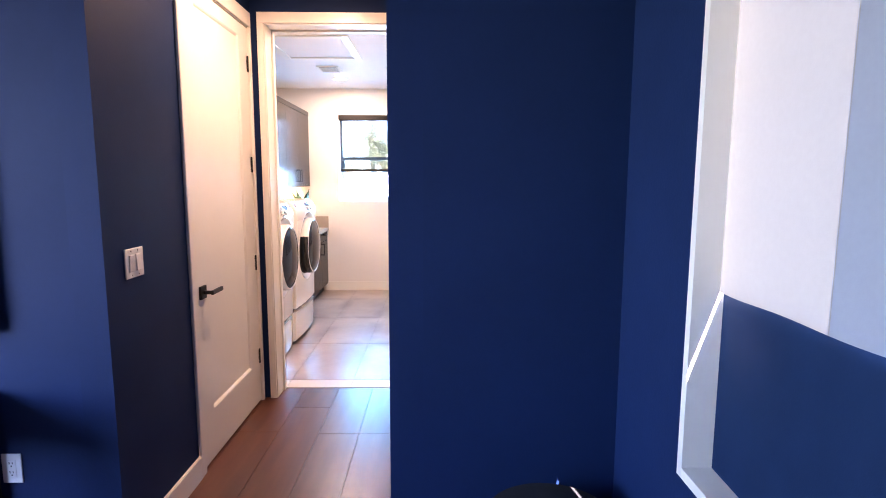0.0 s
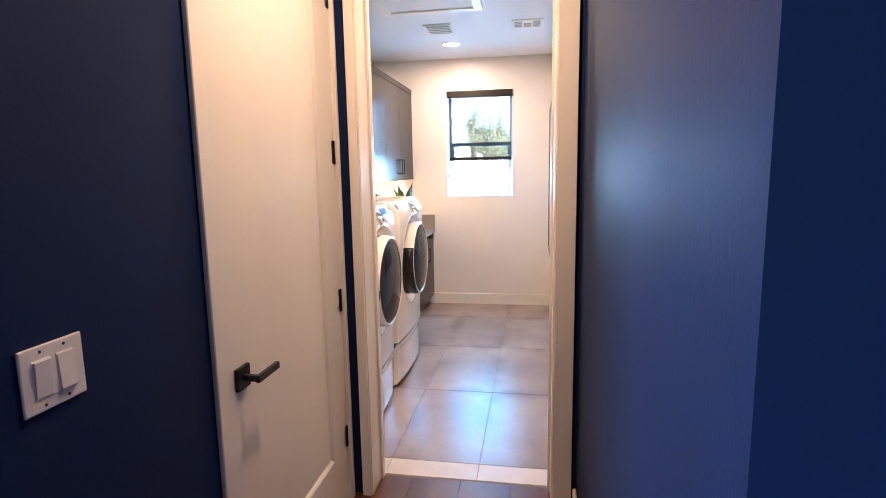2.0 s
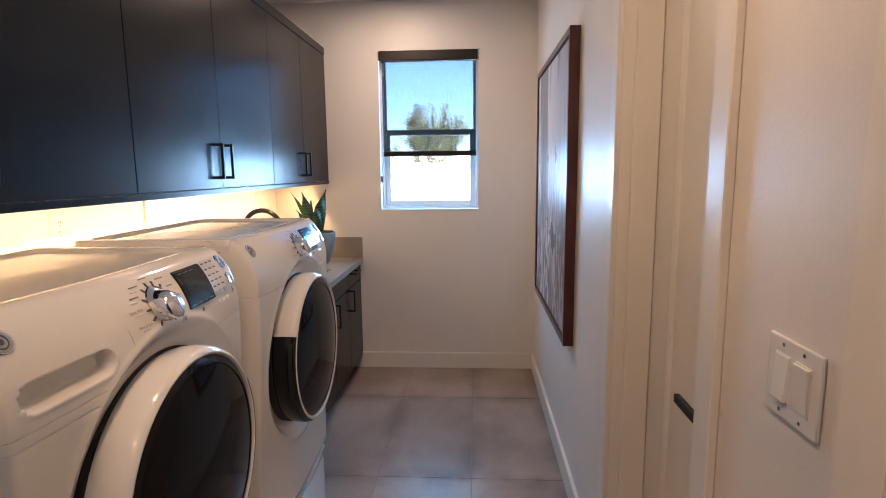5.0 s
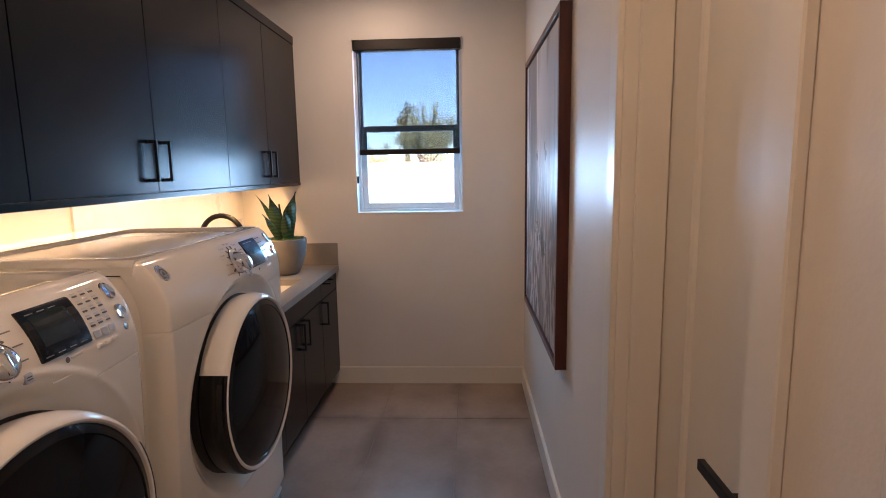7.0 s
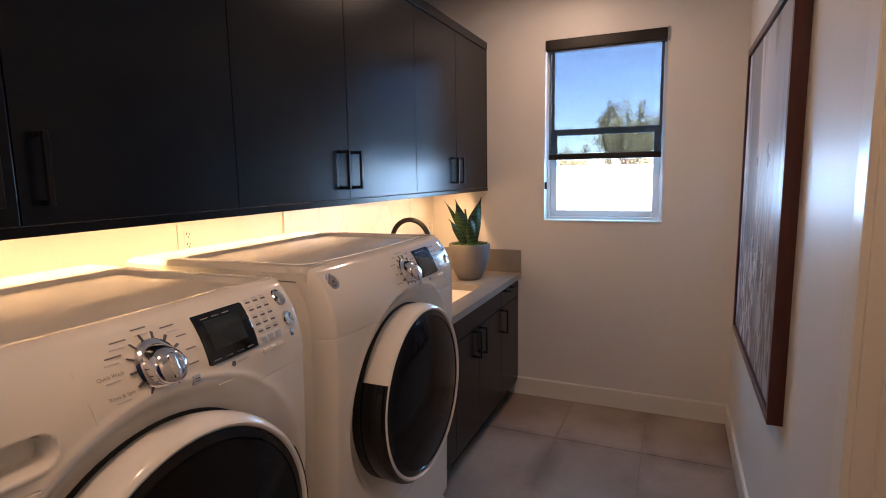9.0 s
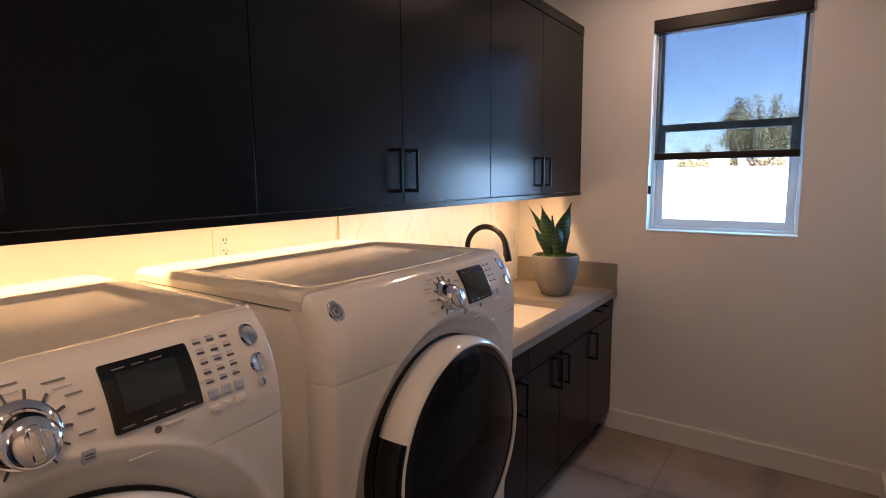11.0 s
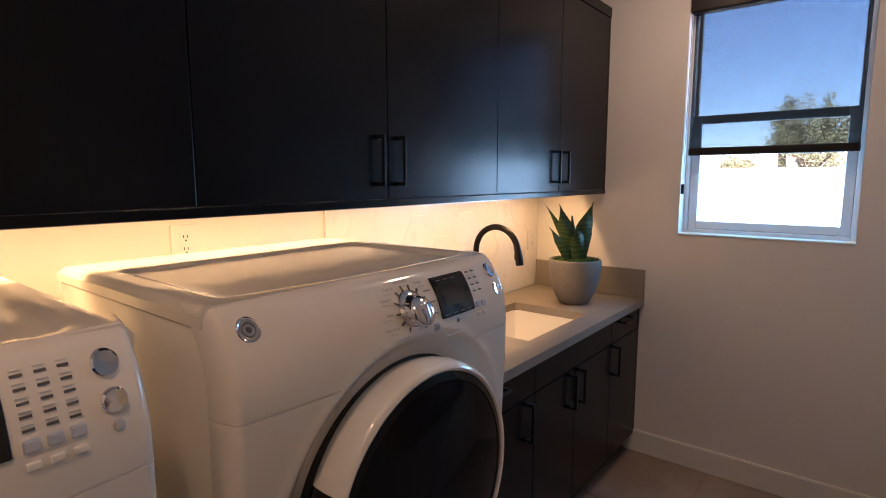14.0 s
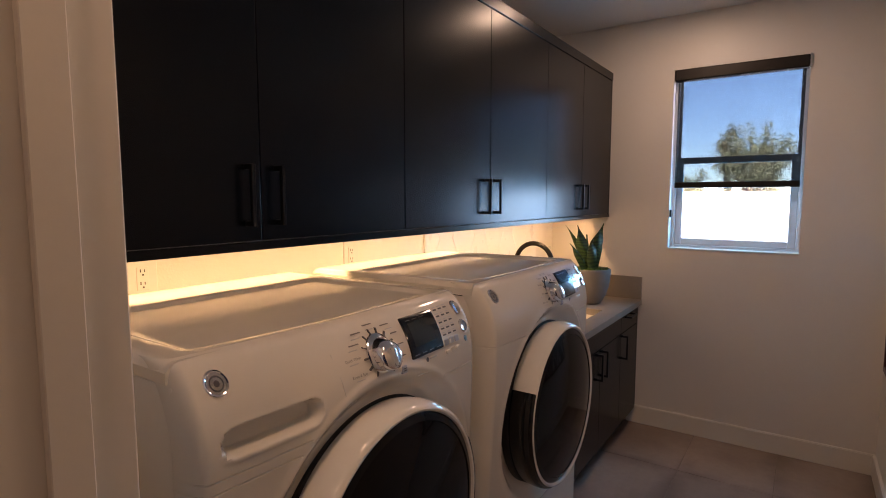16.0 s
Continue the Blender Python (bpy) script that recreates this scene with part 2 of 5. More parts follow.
def _over(base, fac, col):
    mx = _n.new("ShaderNodeMixRGB")
    _l.new(fac, mx.inputs[0])
    if isinstance(base, tuple):
        mx.inputs[1].default_value = base
    else:
        _l.new(base, mx.inputs[1])
    mx.inputs[2].default_value = col
    return mx.outputs[0]


_sx = _n.new("ShaderNodeSeparateXYZ")
_l.new(_c.outputs["Object"], _sx.inputs[0])
_low = _n.new("ShaderNodeMapRange")
_low.inputs[1].default_value, _low.inputs[2].default_value = 1.05, 0.35
_l.new(_sx.outputs[2], _low.inputs[0])
_dash = _n.new("ShaderNodeMath")
_dash.operation = "MULTIPLY"
_l.new(_streak((20, 26, 9), 0.47, 0.54), _dash.inputs[0])
_l.new(_low.outputs[0], _dash.inputs[1])
# blue-grey towards the near edge: the dark reflection there, put into the colour
_side = _n.new("ShaderNodeMapRange")
_side.inputs[1].default_value, _side.inputs[2].default_value, _side.inputs[4].default_value = 0.15, -0.3, 0.75
_l.new(_sx.outputs[1], _side.inputs[0])
_col = _over((0.74, 0.69, 0.68, 1), _side.outputs[0], (0.28, 0.31, 0.35, 1))
_col = _over(_col, _streak((3, 4, 0.4), 0.50, 0.56), (0.16, 0.17, 0.20, 1))
_col = _over(_col, _streak((5, 11, 0.8), 0.58, 0.66), (0.33, 0.20, 0.16, 1))
_col = _over(_col, _streak((9, 5, 1.4), 0.55, 0.68), (0.12, 0.12, 0.13, 1))
_col = _over(_col, _dash.outputs[0], (0.05, 0.05, 0.06, 1))
_l.new(_col, _n["Principled BSDF"].inputs["Base Color"])

# ---------------------------------------------------------------- mesh tools
BASE = {}


def finish(bm, material, name, smooth=False, ang=35):
    me = bpy.data.meshes.new(name)
    bmesh.ops.recalc_face_normals(bm, faces=bm.faces)
    bm.to_mesh(me)
    bm.free()
    me.materials.append(material)
    if smooth:
        me.shade_smooth()
        me.set_sharp_from_angle(angle=radians(ang))
    return me


def thing(name, base, label, category, group="", kind=""):
    ob = new(name)
    ob.location = base
    ob.empty_display_size = 0.05
    BASE[ob.name] = Vector(base)
    return tagged(ob, label, category, group, kind)


def part(name, bm, material, parent, label="", smooth=False):
    """One mesh, given in world places, under a thing or a part."""
    base = BASE[parent.name]
    bmesh.ops.translate(bm, vec=-base, verts=bm.verts)
    ob = new(name, finish(bm, material, name, smooth))
    ob.parent = parent
    BASE[ob.name] = base
    return tagged(ob, label)


def solid(name, bm, material, label, category, kind="structure", smooth=False):
    """One top-level mesh, its origin at its lowest middle."""
    co = [v.co for v in bm.verts]
    lo = Vector([min(c[i] for c in co) for i in range(3)])
    hi = Vector([max(c[i] for c in co) for i in range(3)])
    base = Vector(((lo.x + hi.x) / 2, (lo.y + hi.y) / 2, lo.z))
    bmesh.ops.translate(bm, vec=-base, verts=bm.verts)
    ob = new(name, finish(bm, material, name, smooth))
    ob.location = base
    BASE[ob.name] = base
    return tagged(ob, label, category, "", kind)


def box(x0, x1, y0, y1, z0, z1, bev=0.0, seg=2, bm=None):
    own = bmesh.new()
    r = bmesh.ops.create_cube(own, size=1)
    for v in r["verts"]:
        v.co = Vector((x0 + (v.co.x + 0.5) * (x1 - x0), y0 + (v.co.y + 0.5) * (y1 - y0), z0 + (v.co.z + 0.5) * (z1 - z0)))
    if bev:
        bmesh.ops.bevel(own, geom=own.edges[:], offset=bev, segments=seg, profile=0.5, affect="EDGES")
    if bm is None:
        return own
    tmp = bpy.data.meshes.new("tmp")
    own.to_mesh(tmp)
    own.free()
    bm.from_mesh(tmp)
    bpy.data.meshes.remove(tmp)
    return bm


def boxes(*rows, bev=0.0, seg=1):
    bm = bmesh.new()
    for r in rows:
        box(*r, bev=bev, seg=seg, bm=bm)
    return bm


def lathe(profile, centre, axis="z", n=48, a0=0.0, a1=360.0, closed=False):
    """Turns (radius, height) pairs round an axis through centre. For axis x the angle 0 points to +y and 90 up."""
    bm = bmesh.new()
    full = abs(a1 - a0 - 360) < 1e-6
    steps = n if full else n + 1
    rings = []
    for i in range(steps):
        a = radians(a0 + (a1 - a0) * i / n)
        ring = []
        for r, h in profile:
            c, s = r * math.cos(a), r * math.sin(a)
            p = (h, c, s) if axis == "x" else ((c, h, s) if axis == "y" else (c, s, h))
            ring.append(bm.verts.new(Vector(centre) + Vector(p)))
        rings.append(ring)
    k = len(profile)
    for i in range(steps if full else steps - 1):
        p, q = rings[i], rings[(i + 1) % steps]
        for j in range(k if closed else k - 1):
            bm.faces.new((p[j], p[(j + 1) % k], q[(j + 1) % k], q[j]))
    if not full and closed:
        bm.faces.new(rings[0])
        bm.faces.new(rings[-1])
    bmesh.ops.remove_doubles(bm, verts=bm.verts, dist=1e-5)
    return bm


def tube(points, r, n=14, cap=True):
    """A pipe along points."""
    bm = bmesh.new()
    pts = [Vector(p) for p in points]
    rings = []
    ref = None
    for i, p in enumerate(pts):
        d = (pts[min(i + 1, len(pts) - 1)] - pts[max(i - 1, 0)]).normalized()
        if ref is None:
            ref = d.orthogonal().normalized()
        u = (ref - d * ref.dot(d)).normalized()
        ref = u
        w = d.cross(u)
        rr = r[i] if isinstance(r, (list, tuple)) else r
        rings.append([bm.verts.new(p + (u * math.cos(2 * math.pi * k / n) + w * math.sin(2 * math.pi * k / n)) * rr) for k in range(n)])
    for a, b in zip(rings, rings[1:]):
        for k in range(n):
            bm.faces.new((a[k], a[(k + 1) % n], b[(k + 1) % n], b[k]))
    if cap:
        bm.faces.new(rings[0])
        bm.faces.new(rings[-1])
    return bm


def grid(us, vs, f):
    bm = bmesh.new()
    rows = [[bm.verts.new(f(u, v)) for v in vs] for u in us]
    for i in range(len(us) - 1):
        for j in range(len(vs) - 1):
            bm.faces.new((rows[i][j], rows[i + 1][j], rows[i + 1][j + 1], rows[i][j + 1]))
    return bm


def spread(a, b, n):
    return [a + (b - a) * i / n for i in range(n + 1)]


def smooth_step(a, b, x):
    t = min(max((x - a) / (b - a), 0), 1)
    return t * t * (3 - 2 * t)


def words(name, text, place, size, material, parent, facing="+x", turn=0.0, align="CENTER"):
    """Small print as a mesh, on a face that looks along +x, -x, -y."""
    cu = bpy.data.curves.new(name, "FONT")
    cu.body, cu.size, cu.align_x, cu.align_y = text, size, align, "CENTER"
    cu.resolution_u = 2
    ob = bpy.data.objects.new(name, cu)
    scene.collection.objects.link(ob)
    me = bpy.data.meshes.new_from_object(ob.evaluated_get(bpy.context.evaluated_depsgraph_get()))
    bpy.data.objects.remove(ob)
    me.materials.clear()
    me.materials.append(material)
    rz = {"+x": 90, "-x": -90, "-y": 0}[facing]
    me.transform(pose(*(Vector(place) - BASE[parent.name]), 90, 0, rz) @ pose(0, 0, 0, 0, 0, turn))
    t = new(name, me)
    t.parent = parent
    return t


def pull(parent, x, y, z, length, upright=True, out=1):
    """A square black bar pull on a face that looks along +x."""
    s, w = 0.034, 0.0055
    if upright:
        bm = boxes((x + s - 0.011, x + s, y - w, y + w, z - length / 2, z + length / 2),
                   (x, x + s - 0.011, y - w, y + w, z - length / 2, z - length / 2 + 0.013),
                   (x, x + s - 0.011, y - w, y + w, z + length / 2 - 0.013, z + length / 2), bev=0.0012)
    else:
        bm = boxes((x + s - 0.011, x + s, y - length / 2, y + length / 2, z - w, z + w),
                   (x, x + s - 0.011, y - length / 2, y - length / 2 + 0.013, z - w, z + w),
                   (x, x + s - 0.011, y + length / 2 - 0.013, y + length / 2, z - w, z + w), bev=0.0012)
    return part("handle", bm, BLACK, parent, "matte black bar handle")


# ---------------------------------------------------------------- plan
XB, XR = -2.292, -0.324          # laundry: wall behind the cabinets, wall with the picture
YN, YF = 4.71, 8.235              # laundry: wall with the doorway, wall with the window
ZC = 2.72
HL, HR = -1.362, -0.324           # hall side walls
YH = 4.52                        # hall end wall
YB = 2.835                       # bedroom wall that the hall opens in
YP = 2.735                       # plain bedroom wall beside the hall mouth
BR = 0.492                       # bedroom wall with the shaded window
DL, DR, DH = -1.264, -0.434, 2.505  # doorway
WX0, WX1, WZ0, WZ1 = -1.472, -0.745, 1.228, 2.38  # window recess

# walls
solid("wall_far", boxes((XB - 0.15, WX0, YF, YF + 0.16, 0, ZC), (WX1, XR + 0.15, YF, YF + 0.16, 0, ZC),
      (WX0, WX1, YF, YF + 0.16, 0, WZ0), (WX0, WX1, YF, YF + 0.16, WZ1, ZC)), WALL, "warm white textured wall around the window", "wall")
solid("wall_back", boxes((XB - 0.15, XB, YN, YF, 0, ZC)), WALL, "white wall behind the cabinets and washer", "wall")
RD0, RD1, RDH = 5.26, 5.925, 2.46   # side door opening
solid("wall_right", boxes((XR, XR + 0.15, YN, RD0, 0, ZC), (XR, XR + 0.15, RD1, YF, 0, ZC), (XR, XR + 0.15, RD0, RD1, RDH, ZC)), WALL,
      "warm white textured wall with the picture", "wall")
solid("wall_doorway_inside", boxes((XB - 0.15, DL - 0.02, 4.62, YN, 0, ZC), (DR + 0.02, XR + 0.15, 4.62, YN, 0, ZC), (DL - 0.02, DR + 0.02, 4.62, YN, DH + 0.02, ZC)), WALL,
      "white laundry side of the doorway wall", "wall")
solid("wall_doorway_hall", boxes((HL - 0.12, DL - 0.02, YH, 4.62, 0, ZC), (DR + 0.02, HR + 0.15, YH, 4.62, 0, ZC), (DL - 0.02, DR + 0.02, YH, 4.62, DH + 0.02, ZC)), NAVY,
      "navy hall wall around the laundry doorway", "wall")
CD0, CD1, CDH = 3.534, 4.468, 2.475  # closet door opening
solid("wall_hall_closet", boxes((HL - 0.12, HL, YB, CD0, 0, ZC), (HL - 0.12, HL, CD1, YH, 0, ZC), (HL - 0.12, HL, CD0, CD1, CDH, ZC)), NAVY, "navy hall wall with the closet door", "wall")
solid("wall_hall_plain", boxes((HR, HR + 0.12, YP, YH, 0, ZC)), NAVY, "plain satin navy hall wall", "wall")
solid("wall_bedroom_television", boxes((-4.2, HL - 0.12, YB, YB + 0.12, 0, ZC)), NAVY, "navy bedroom wall with television and outlet", "wall")
solid("wall_bedroom_plain", boxes((HR + 0.12, BR + 0.15, YP, YP + 0.12, 0, ZC)), NAVY, "plain navy bedroom wall", "wall")
BW0, BW1, BZ0, BZ1 = 0.55, 2.195, 0.775, 2.45
solid("wall_bedroom_window", boxes((BR, BR + 0.15, -2.6, BW0, 0, ZC), (BR, BR + 0.15, BW1, YP, 0, ZC), (BR, BR + 0.15, BW0, BW1, 0, BZ0), (BR, BR + 0.15, BW0, BW1, BZ1, ZC)), NAVY,
      "navy bedroom wall with the shaded window", "wall")
solid("wall_bedroom_rear", boxes((-4.2, BR, -2.6, -2.45, 0, ZC)), NAVY, "navy bedroom rear wall", "wall")
solid("wall_bedroom_side", boxes((-4.35, -4.2, -2.6, -0.25, 0, ZC), (-4.35, -4.2, 1.7, YB + 0.12, 0, ZC), (-4.35, -4.2, -0.25, 1.7, 0, 0.75), (-4.35, -4.2, -0.25, 1.7, 2.35, ZC)), NAVY, "navy bedroom side wall", "wall")
solid("wall_closet", boxes((-2.3, -2.2, 3.1, YH, 0, ZC), (-2.3, HL - 0.12, 3.0, 3.1, 0, ZC)), WALL, "white closet wall", "wall")
solid("wall_side_room", boxes((XR + 0.75, XR + 0.8, 5.0, 6.6, 0, ZC), (XR + 0.15, XR + 0.8, 4.95, 5.0, 0, ZC), (XR + 0.15, XR + 0.8, 6.6, 6.65, 0, ZC)), WALL, "white wall of the side room", "wall")
solid("ceiling_laundry", boxes((XB - 0.15, XR + 0.8, YN - 0.06, YF + 0.16, ZC, ZC + 0.15)), CEIL, "flat white laundry ceiling", "ceiling")
solid("ceiling_bedroom", boxes((-4.35, BR + 0.15, -2.6, YN - 0.06, ZC, ZC + 0.15)), CEIL, "flat white bedroom and hall ceiling", "ceiling")
solid("subfloor", boxes((-4.35, BR + 0.15, -2.6, 4.685, -0.12, -0.008)), WOODG, "dark gaps under the wooden floor", "floor")
sub = solid("floor_tiled", boxes((XB - 0.15, XR + 0.8, 4.685, YF + 0.16, -0.12, -0.004)), FGROUT, "grey concrete-look porcelain tile floor", "floor")
wood = solid("floor_wood", boxes((-4.2, BR, -2.45, 4.6845, -0.0075, -0.0055)), WOODG, "dark brown hickory plank floor", "floor")

# baseboards
BH = 0.122


def baseboard(name, *rows):
    bm = bmesh.new()
    for r in rows:
        x0, x1, y0, y1 = r
        box(x0, x1, y0, y1, 0, BH - 0.006, bm=bm)
        box(x0 + 0.003 if x1 - x0 < 0.03 else x0, x1 - 0.003 if x1 - x0 < 0.03 else x1, y0 + 0.003 if y1 - y0 < 0.03 else y0, y1 - 0.003 if y1 - y0 < 0.03 else y1, BH - 0.006, BH, bev=0.0015, bm=bm)
    solid(name, bm, TRIM, "white painted baseboard along the wall", "baseboard")


baseboard("baseboard_far", (-1.70, XR, YF - 0.016, YF))
baseboard("baseboard_right", (XR - 0.016, XR, RD1 + 0.076, YF - 0.016))
baseboard("baseboard_right_near", (XR - 0.016, XR, YN + 0.02, RD0 - 0.076))
baseboard("baseboard_hall_right", (HR - 0.016, HR, YP, YH - 0.022))
baseboard("baseboard_hall_left", (HL, HL + 0.016, YB, CD0 - 0.055))
baseboard("baseboard_bedroom_left", (-4.2, HL - 0.0, YB - 0.016, YB))
baseboard("baseboard_bedroom_right", (HR - 0.016, BR, YP - 0.016, YP))
baseboard("baseboard_bedroom_window", (BR - 0.016, BR, -2.45, YP - 0.016))

# laundry doorway: jamb and casing
door1 = thing("doorway_trim", (-0.86, 4.66, 0), "white painted doorway jamb and casing", "door frame", kind="structure")
part("jamb", boxes((DL - 0.02, DL, 4.51, 4.72, 0, DH), (DR, DR + 0.02, 4.51, 4.72, 0, DH), (DL - 0.02, DR + 0.02, 4.51, 4.72, DH, DH + 0.02)), TRIM, door1)
part("stop", boxes((DL, DL + 0.011, 4.645, 4.68, 0, DH - 0.011), (DR - 0.011, DR, 4.645, 4.68, 0, DH - 0.011), (DL, DR, 4.645, 4.68, DH - 0.011, DH), bev=0.001), TRIM, door1)
part("casing", boxes((-1.312, DL - 0.006, 4.498, YH, 0, DH + 0.006), (DR + 0.006, -0.346, 4.498, YH, 0, DH + 0.006), (-1.312, -0.346, 4.498, YH, DH + 0.006, 2.578), bev=0.002), TRIM, door1)
part("casing_inside", boxes((-1.345, DL - 0.006, YN, 4.726, 0, DH + 0.006), (DR + 0.006, -0.330, YN, 4.726, 0, DH + 0.006), (-1.345, -0.330, YN, 4.726, DH + 0.006, 2.578), bev=0.002), TRIM, door1)
part("strike_plate", boxes((DL + 0.0005, DL + 0.003, 4.684, 4.714, 0.895, 0.965), (DL + 0.003, DL + 0.006, 4.704, 4.718, 0.91, 0.95)), BLACK, door1, "matte black strike plate")


def lever(parent, x, y, z, way, side):
    """Square rose and flat lever; side: +1 looks along +x, way: the lever's y direction."""
    a, b = sorted((x, x + side * 0.012))
    part("rose", box(a, b, y - 0.034, y + 0.034, z - 0.034, z + 0.034, 0.002), BLACK, parent, "matte black square rose")
    a, b = sorted((x + side * 0.012, x + side * 0.058))
    part("stem", box(a, b, y - 0.009, y + 0.009, z - 0.009, z + 0.009, 0.003), BLACK, parent)
    a, b = sorted((x + side * 0.052, x + side * 0.066))
    c, d = sorted((y - way * 0.012, y + way * 0.115))
    part("lever", box(a, b, c, d, z - 0.011, z + 0.011, 0.0025), BLACK, parent, "matte black flat lever")


def panel_door(name, label, xf, y0, y1, h, side, py0, py1, pz0, pz1):
    """A flat slab with one recessed panel, its face at xf, looking along side * x."""
    d = thing(name, ((xf, (y0 + y1) / 2, 0)), label, "door", kind="structure")
    xb = xf - side * 0.04
    a, b = sorted((xf, xb))
    bm = boxes((a, b, y0, py0, 0.012, h), (a, b, py1, y1, 0.012, h), (a, b, py0, py1, 0.012, pz0), (a, b, py0, py1, pz1, h))
    part("slab", bm, DOORW, d)
    rec = xf - side * 0.011
    s = 0.016
    o = [(py0, pz0), (py1, pz0), (py1, pz1), (py0, pz1)]
    i = [(py0 + s, pz0 + s), (py1 - s, pz0 + s), (py1 - s, pz1 - s), (py0 + s, pz1 - s)]
    bm = bmesh.new()
    vo = [bm.verts.new((xf - side * 0.0005, *p)) for p in o]
    vm = [bm.verts.new((xf - side * 0.004, p[0] * 0.5 + q[0] * 0.5, p[1] * 0.5 + q[1] * 0.5)) for p, q in zip(o, i)]
    vi = [bm.verts.new((rec, *p)) for p in i]
    for r, t in ((vo, vm), (vm, vi)):
        for k in range(4):
            bm.faces.new((r[k], r[(k + 1) % 4], t[(k + 1) % 4], t[k]))
    bm.faces.new(vi)
    part("panel", bm, DOORW, d)
    return d


def hinge(parent, x, y, z):
    bm = lathe([(0.0, -0.05), (0.0075, -0.05), (0.0075, 0.05), (0.0, 0.05)], (x, y, z), n=12)
    box(x - 0.004, x, y - 0.022, y + 0.016, z - 0.048, z + 0.048, bm=bm)
    part("hinge", bm, BLACK, parent, "matte black hinge", smooth=True)


closet = panel_door("door_closet", "closed white single-panel closet door with black lever", HL - 0.002, 3.541, 4.461, 2.465, 1, 3.700, 4.300, 0.28, 2.39)
lever(closet, HL - 0.002, 3.622, 0.938, 1, 1)
for hz in (2.245, 1.611, 0.966, 0.323):
    hinge(closet, HL - 0.002, 4.455, hz)
ct = thing("closet_door_trim", (HL, 4.06, 0), "white painted closet door casing", "door frame", kind="structure")
part("jamb", boxes((HL - 0.12, HL + 0.002, CD0, CD0 + 0.004, 0, CDH), (HL - 0.12, HL + 0.002, CD1 - 0.004, CD1, 0, CDH), (HL - 0.12, HL + 0.002, CD0, CD1, CDH - 0.004, CDH)), TRIM, ct)
part("casing", boxes((HL, HL + 0.016, 3.481, CD0 + 0.002, 0, CDH), (HL, HL + 0.016, CD1 - 0.002, CD1 + 0.022, 0, CDH), (HL, HL + 0.016, 3.481, CD1 + 0.022, CDH, 2.565), bev=0.003), TRIM, ct)

XD = -0.212
side_door = panel_door("door_side", "closed white panel door with black lever", XD, RD0 + 0.02, RD1 - 0.004, RDH - 0.01, -1, 5.42, 5.77, 0.28, 2.38)
lever(side_door, XD, 5.412, 0.955, 1, -1)
st = thing("side_door_trim", (XR, 5.76, 0), "white painted side door jamb and casing", "door frame", kind="structure")
part("jamb", boxes((XR - 0.004, XR + 0.15, RD1 - 0.003, RD1 + 0.02, 0, RDH), (XR - 0.004, XR + 0.15, RD0 - 0.02, RD0, 0, RDH), (XR - 0.004, XR + 0.15, RD0 - 0.02, RD1 + 0.02, RDH, RDH + 0.02)), TRIM, st)
part("casing", boxes((XR - 0.018, XR, RD1 + 0.006, RD1 + 0.076, 0, RDH + 0.006), (XR - 0.018, XR, RD0 - 0.076, RD0 - 0.006, 0, RDH + 0.006), (XR - 0.018, XR, RD0 - 0.076, RD1 + 0.076, RDH + 0.006, RDH + 0.085), bev=0.003), TRIM, st)
part("stop", boxes((XR + 0.03, XR + 0.11, RD1 - 0.015, RD1 - 0.003, 0, RDH), bev=0.003), TRIM, st)

# ---------------------------------------------------------------- window
win = thing("window_1", (-1.106, 8.31, WZ0), "pale grey vinyl single-hung window in a deep recess", "window", kind="structure")
FY0, FY1 = 8.31, 8.375


def ring_frame(x0, x1, z0, z1, y0, y1, w, bev=0.003):
    return boxes((x0, x0 + w, y0, y1, z0, z1), (x1 - w, x1, y0, y1, z0, z1), (x0 + w, x1 - w, y0, y1, z0, z0 + w), (x0 + w, x1 - w, y0, y1, z1 - w, z1), bev=bev)


part("window_frame", ring_frame(WX0, WX1, WZ0 + 0.004, WZ1, FY0, FY1 + 0.02, 0.022), VINYL, win)
part("lower_sash", ring_frame(WX0 + 0.022, WX1 - 0.022, WZ0 + 0.026, 1.826, FY0 + 0.012, FY0 + 0.035, 0.042), VINYL, win)
part("upper_sash", ring_frame(WX0 + 0.022, WX1 - 0.022, 1.790, WZ1 - 0.022, FY0 + 0.038, FY0 + 0.058, 0.016), VINYL, win)
part("window_sill", boxes((WX0, WX1, YF - 0.004, FY0, WZ0 - 0.002, WZ0 + 0.008), bev=0.002), TRIM, win)
for z0, z1, y in ((WZ0 + 0.066, 1.790, FY0 + 0.023), (1.785, WZ1 - 0.062, FY0 + 0.048)):
    p = part("pane", boxes((WX0 + 0.036, WX1 - 0.036, y, y + 0.003, z0, z1)), PANE, win)
    p.visible_shadow = False

shade = thing("roller_shade", (-1.106, 8.275, WZ1 - 0.01), "half-lowered dark bronze solar roller shade", "window shade")
part("cassette", boxes((WX0 + 0.006, WX1 - 0.004, YF - 0.012, YF + 0.062, 2.307, WZ1 - 0.002), bev=0.008, seg=3), BRONZE, shade)
part("end_cap", boxes((WX1 - 0.004, WX1 + 0.006, YF - 0.014, YF - 0.001, 2.302, WZ1 + 0.002), bev=0.003), SILVER, shade)
part("fabric", boxes((WX0 + 0.022, WX1 - 0.018, 8.2655, 8.2662, 1.652, 2.312)), SHADE, shade, "dark open-weave fabric")
part("hem_bar", boxes((WX0 + 0.020, WX1 - 0.016, 8.258, 8.274, 1.627, 1.665), bev=0.006, seg=3), BRONZE, shade, "dark bronze hem bar")
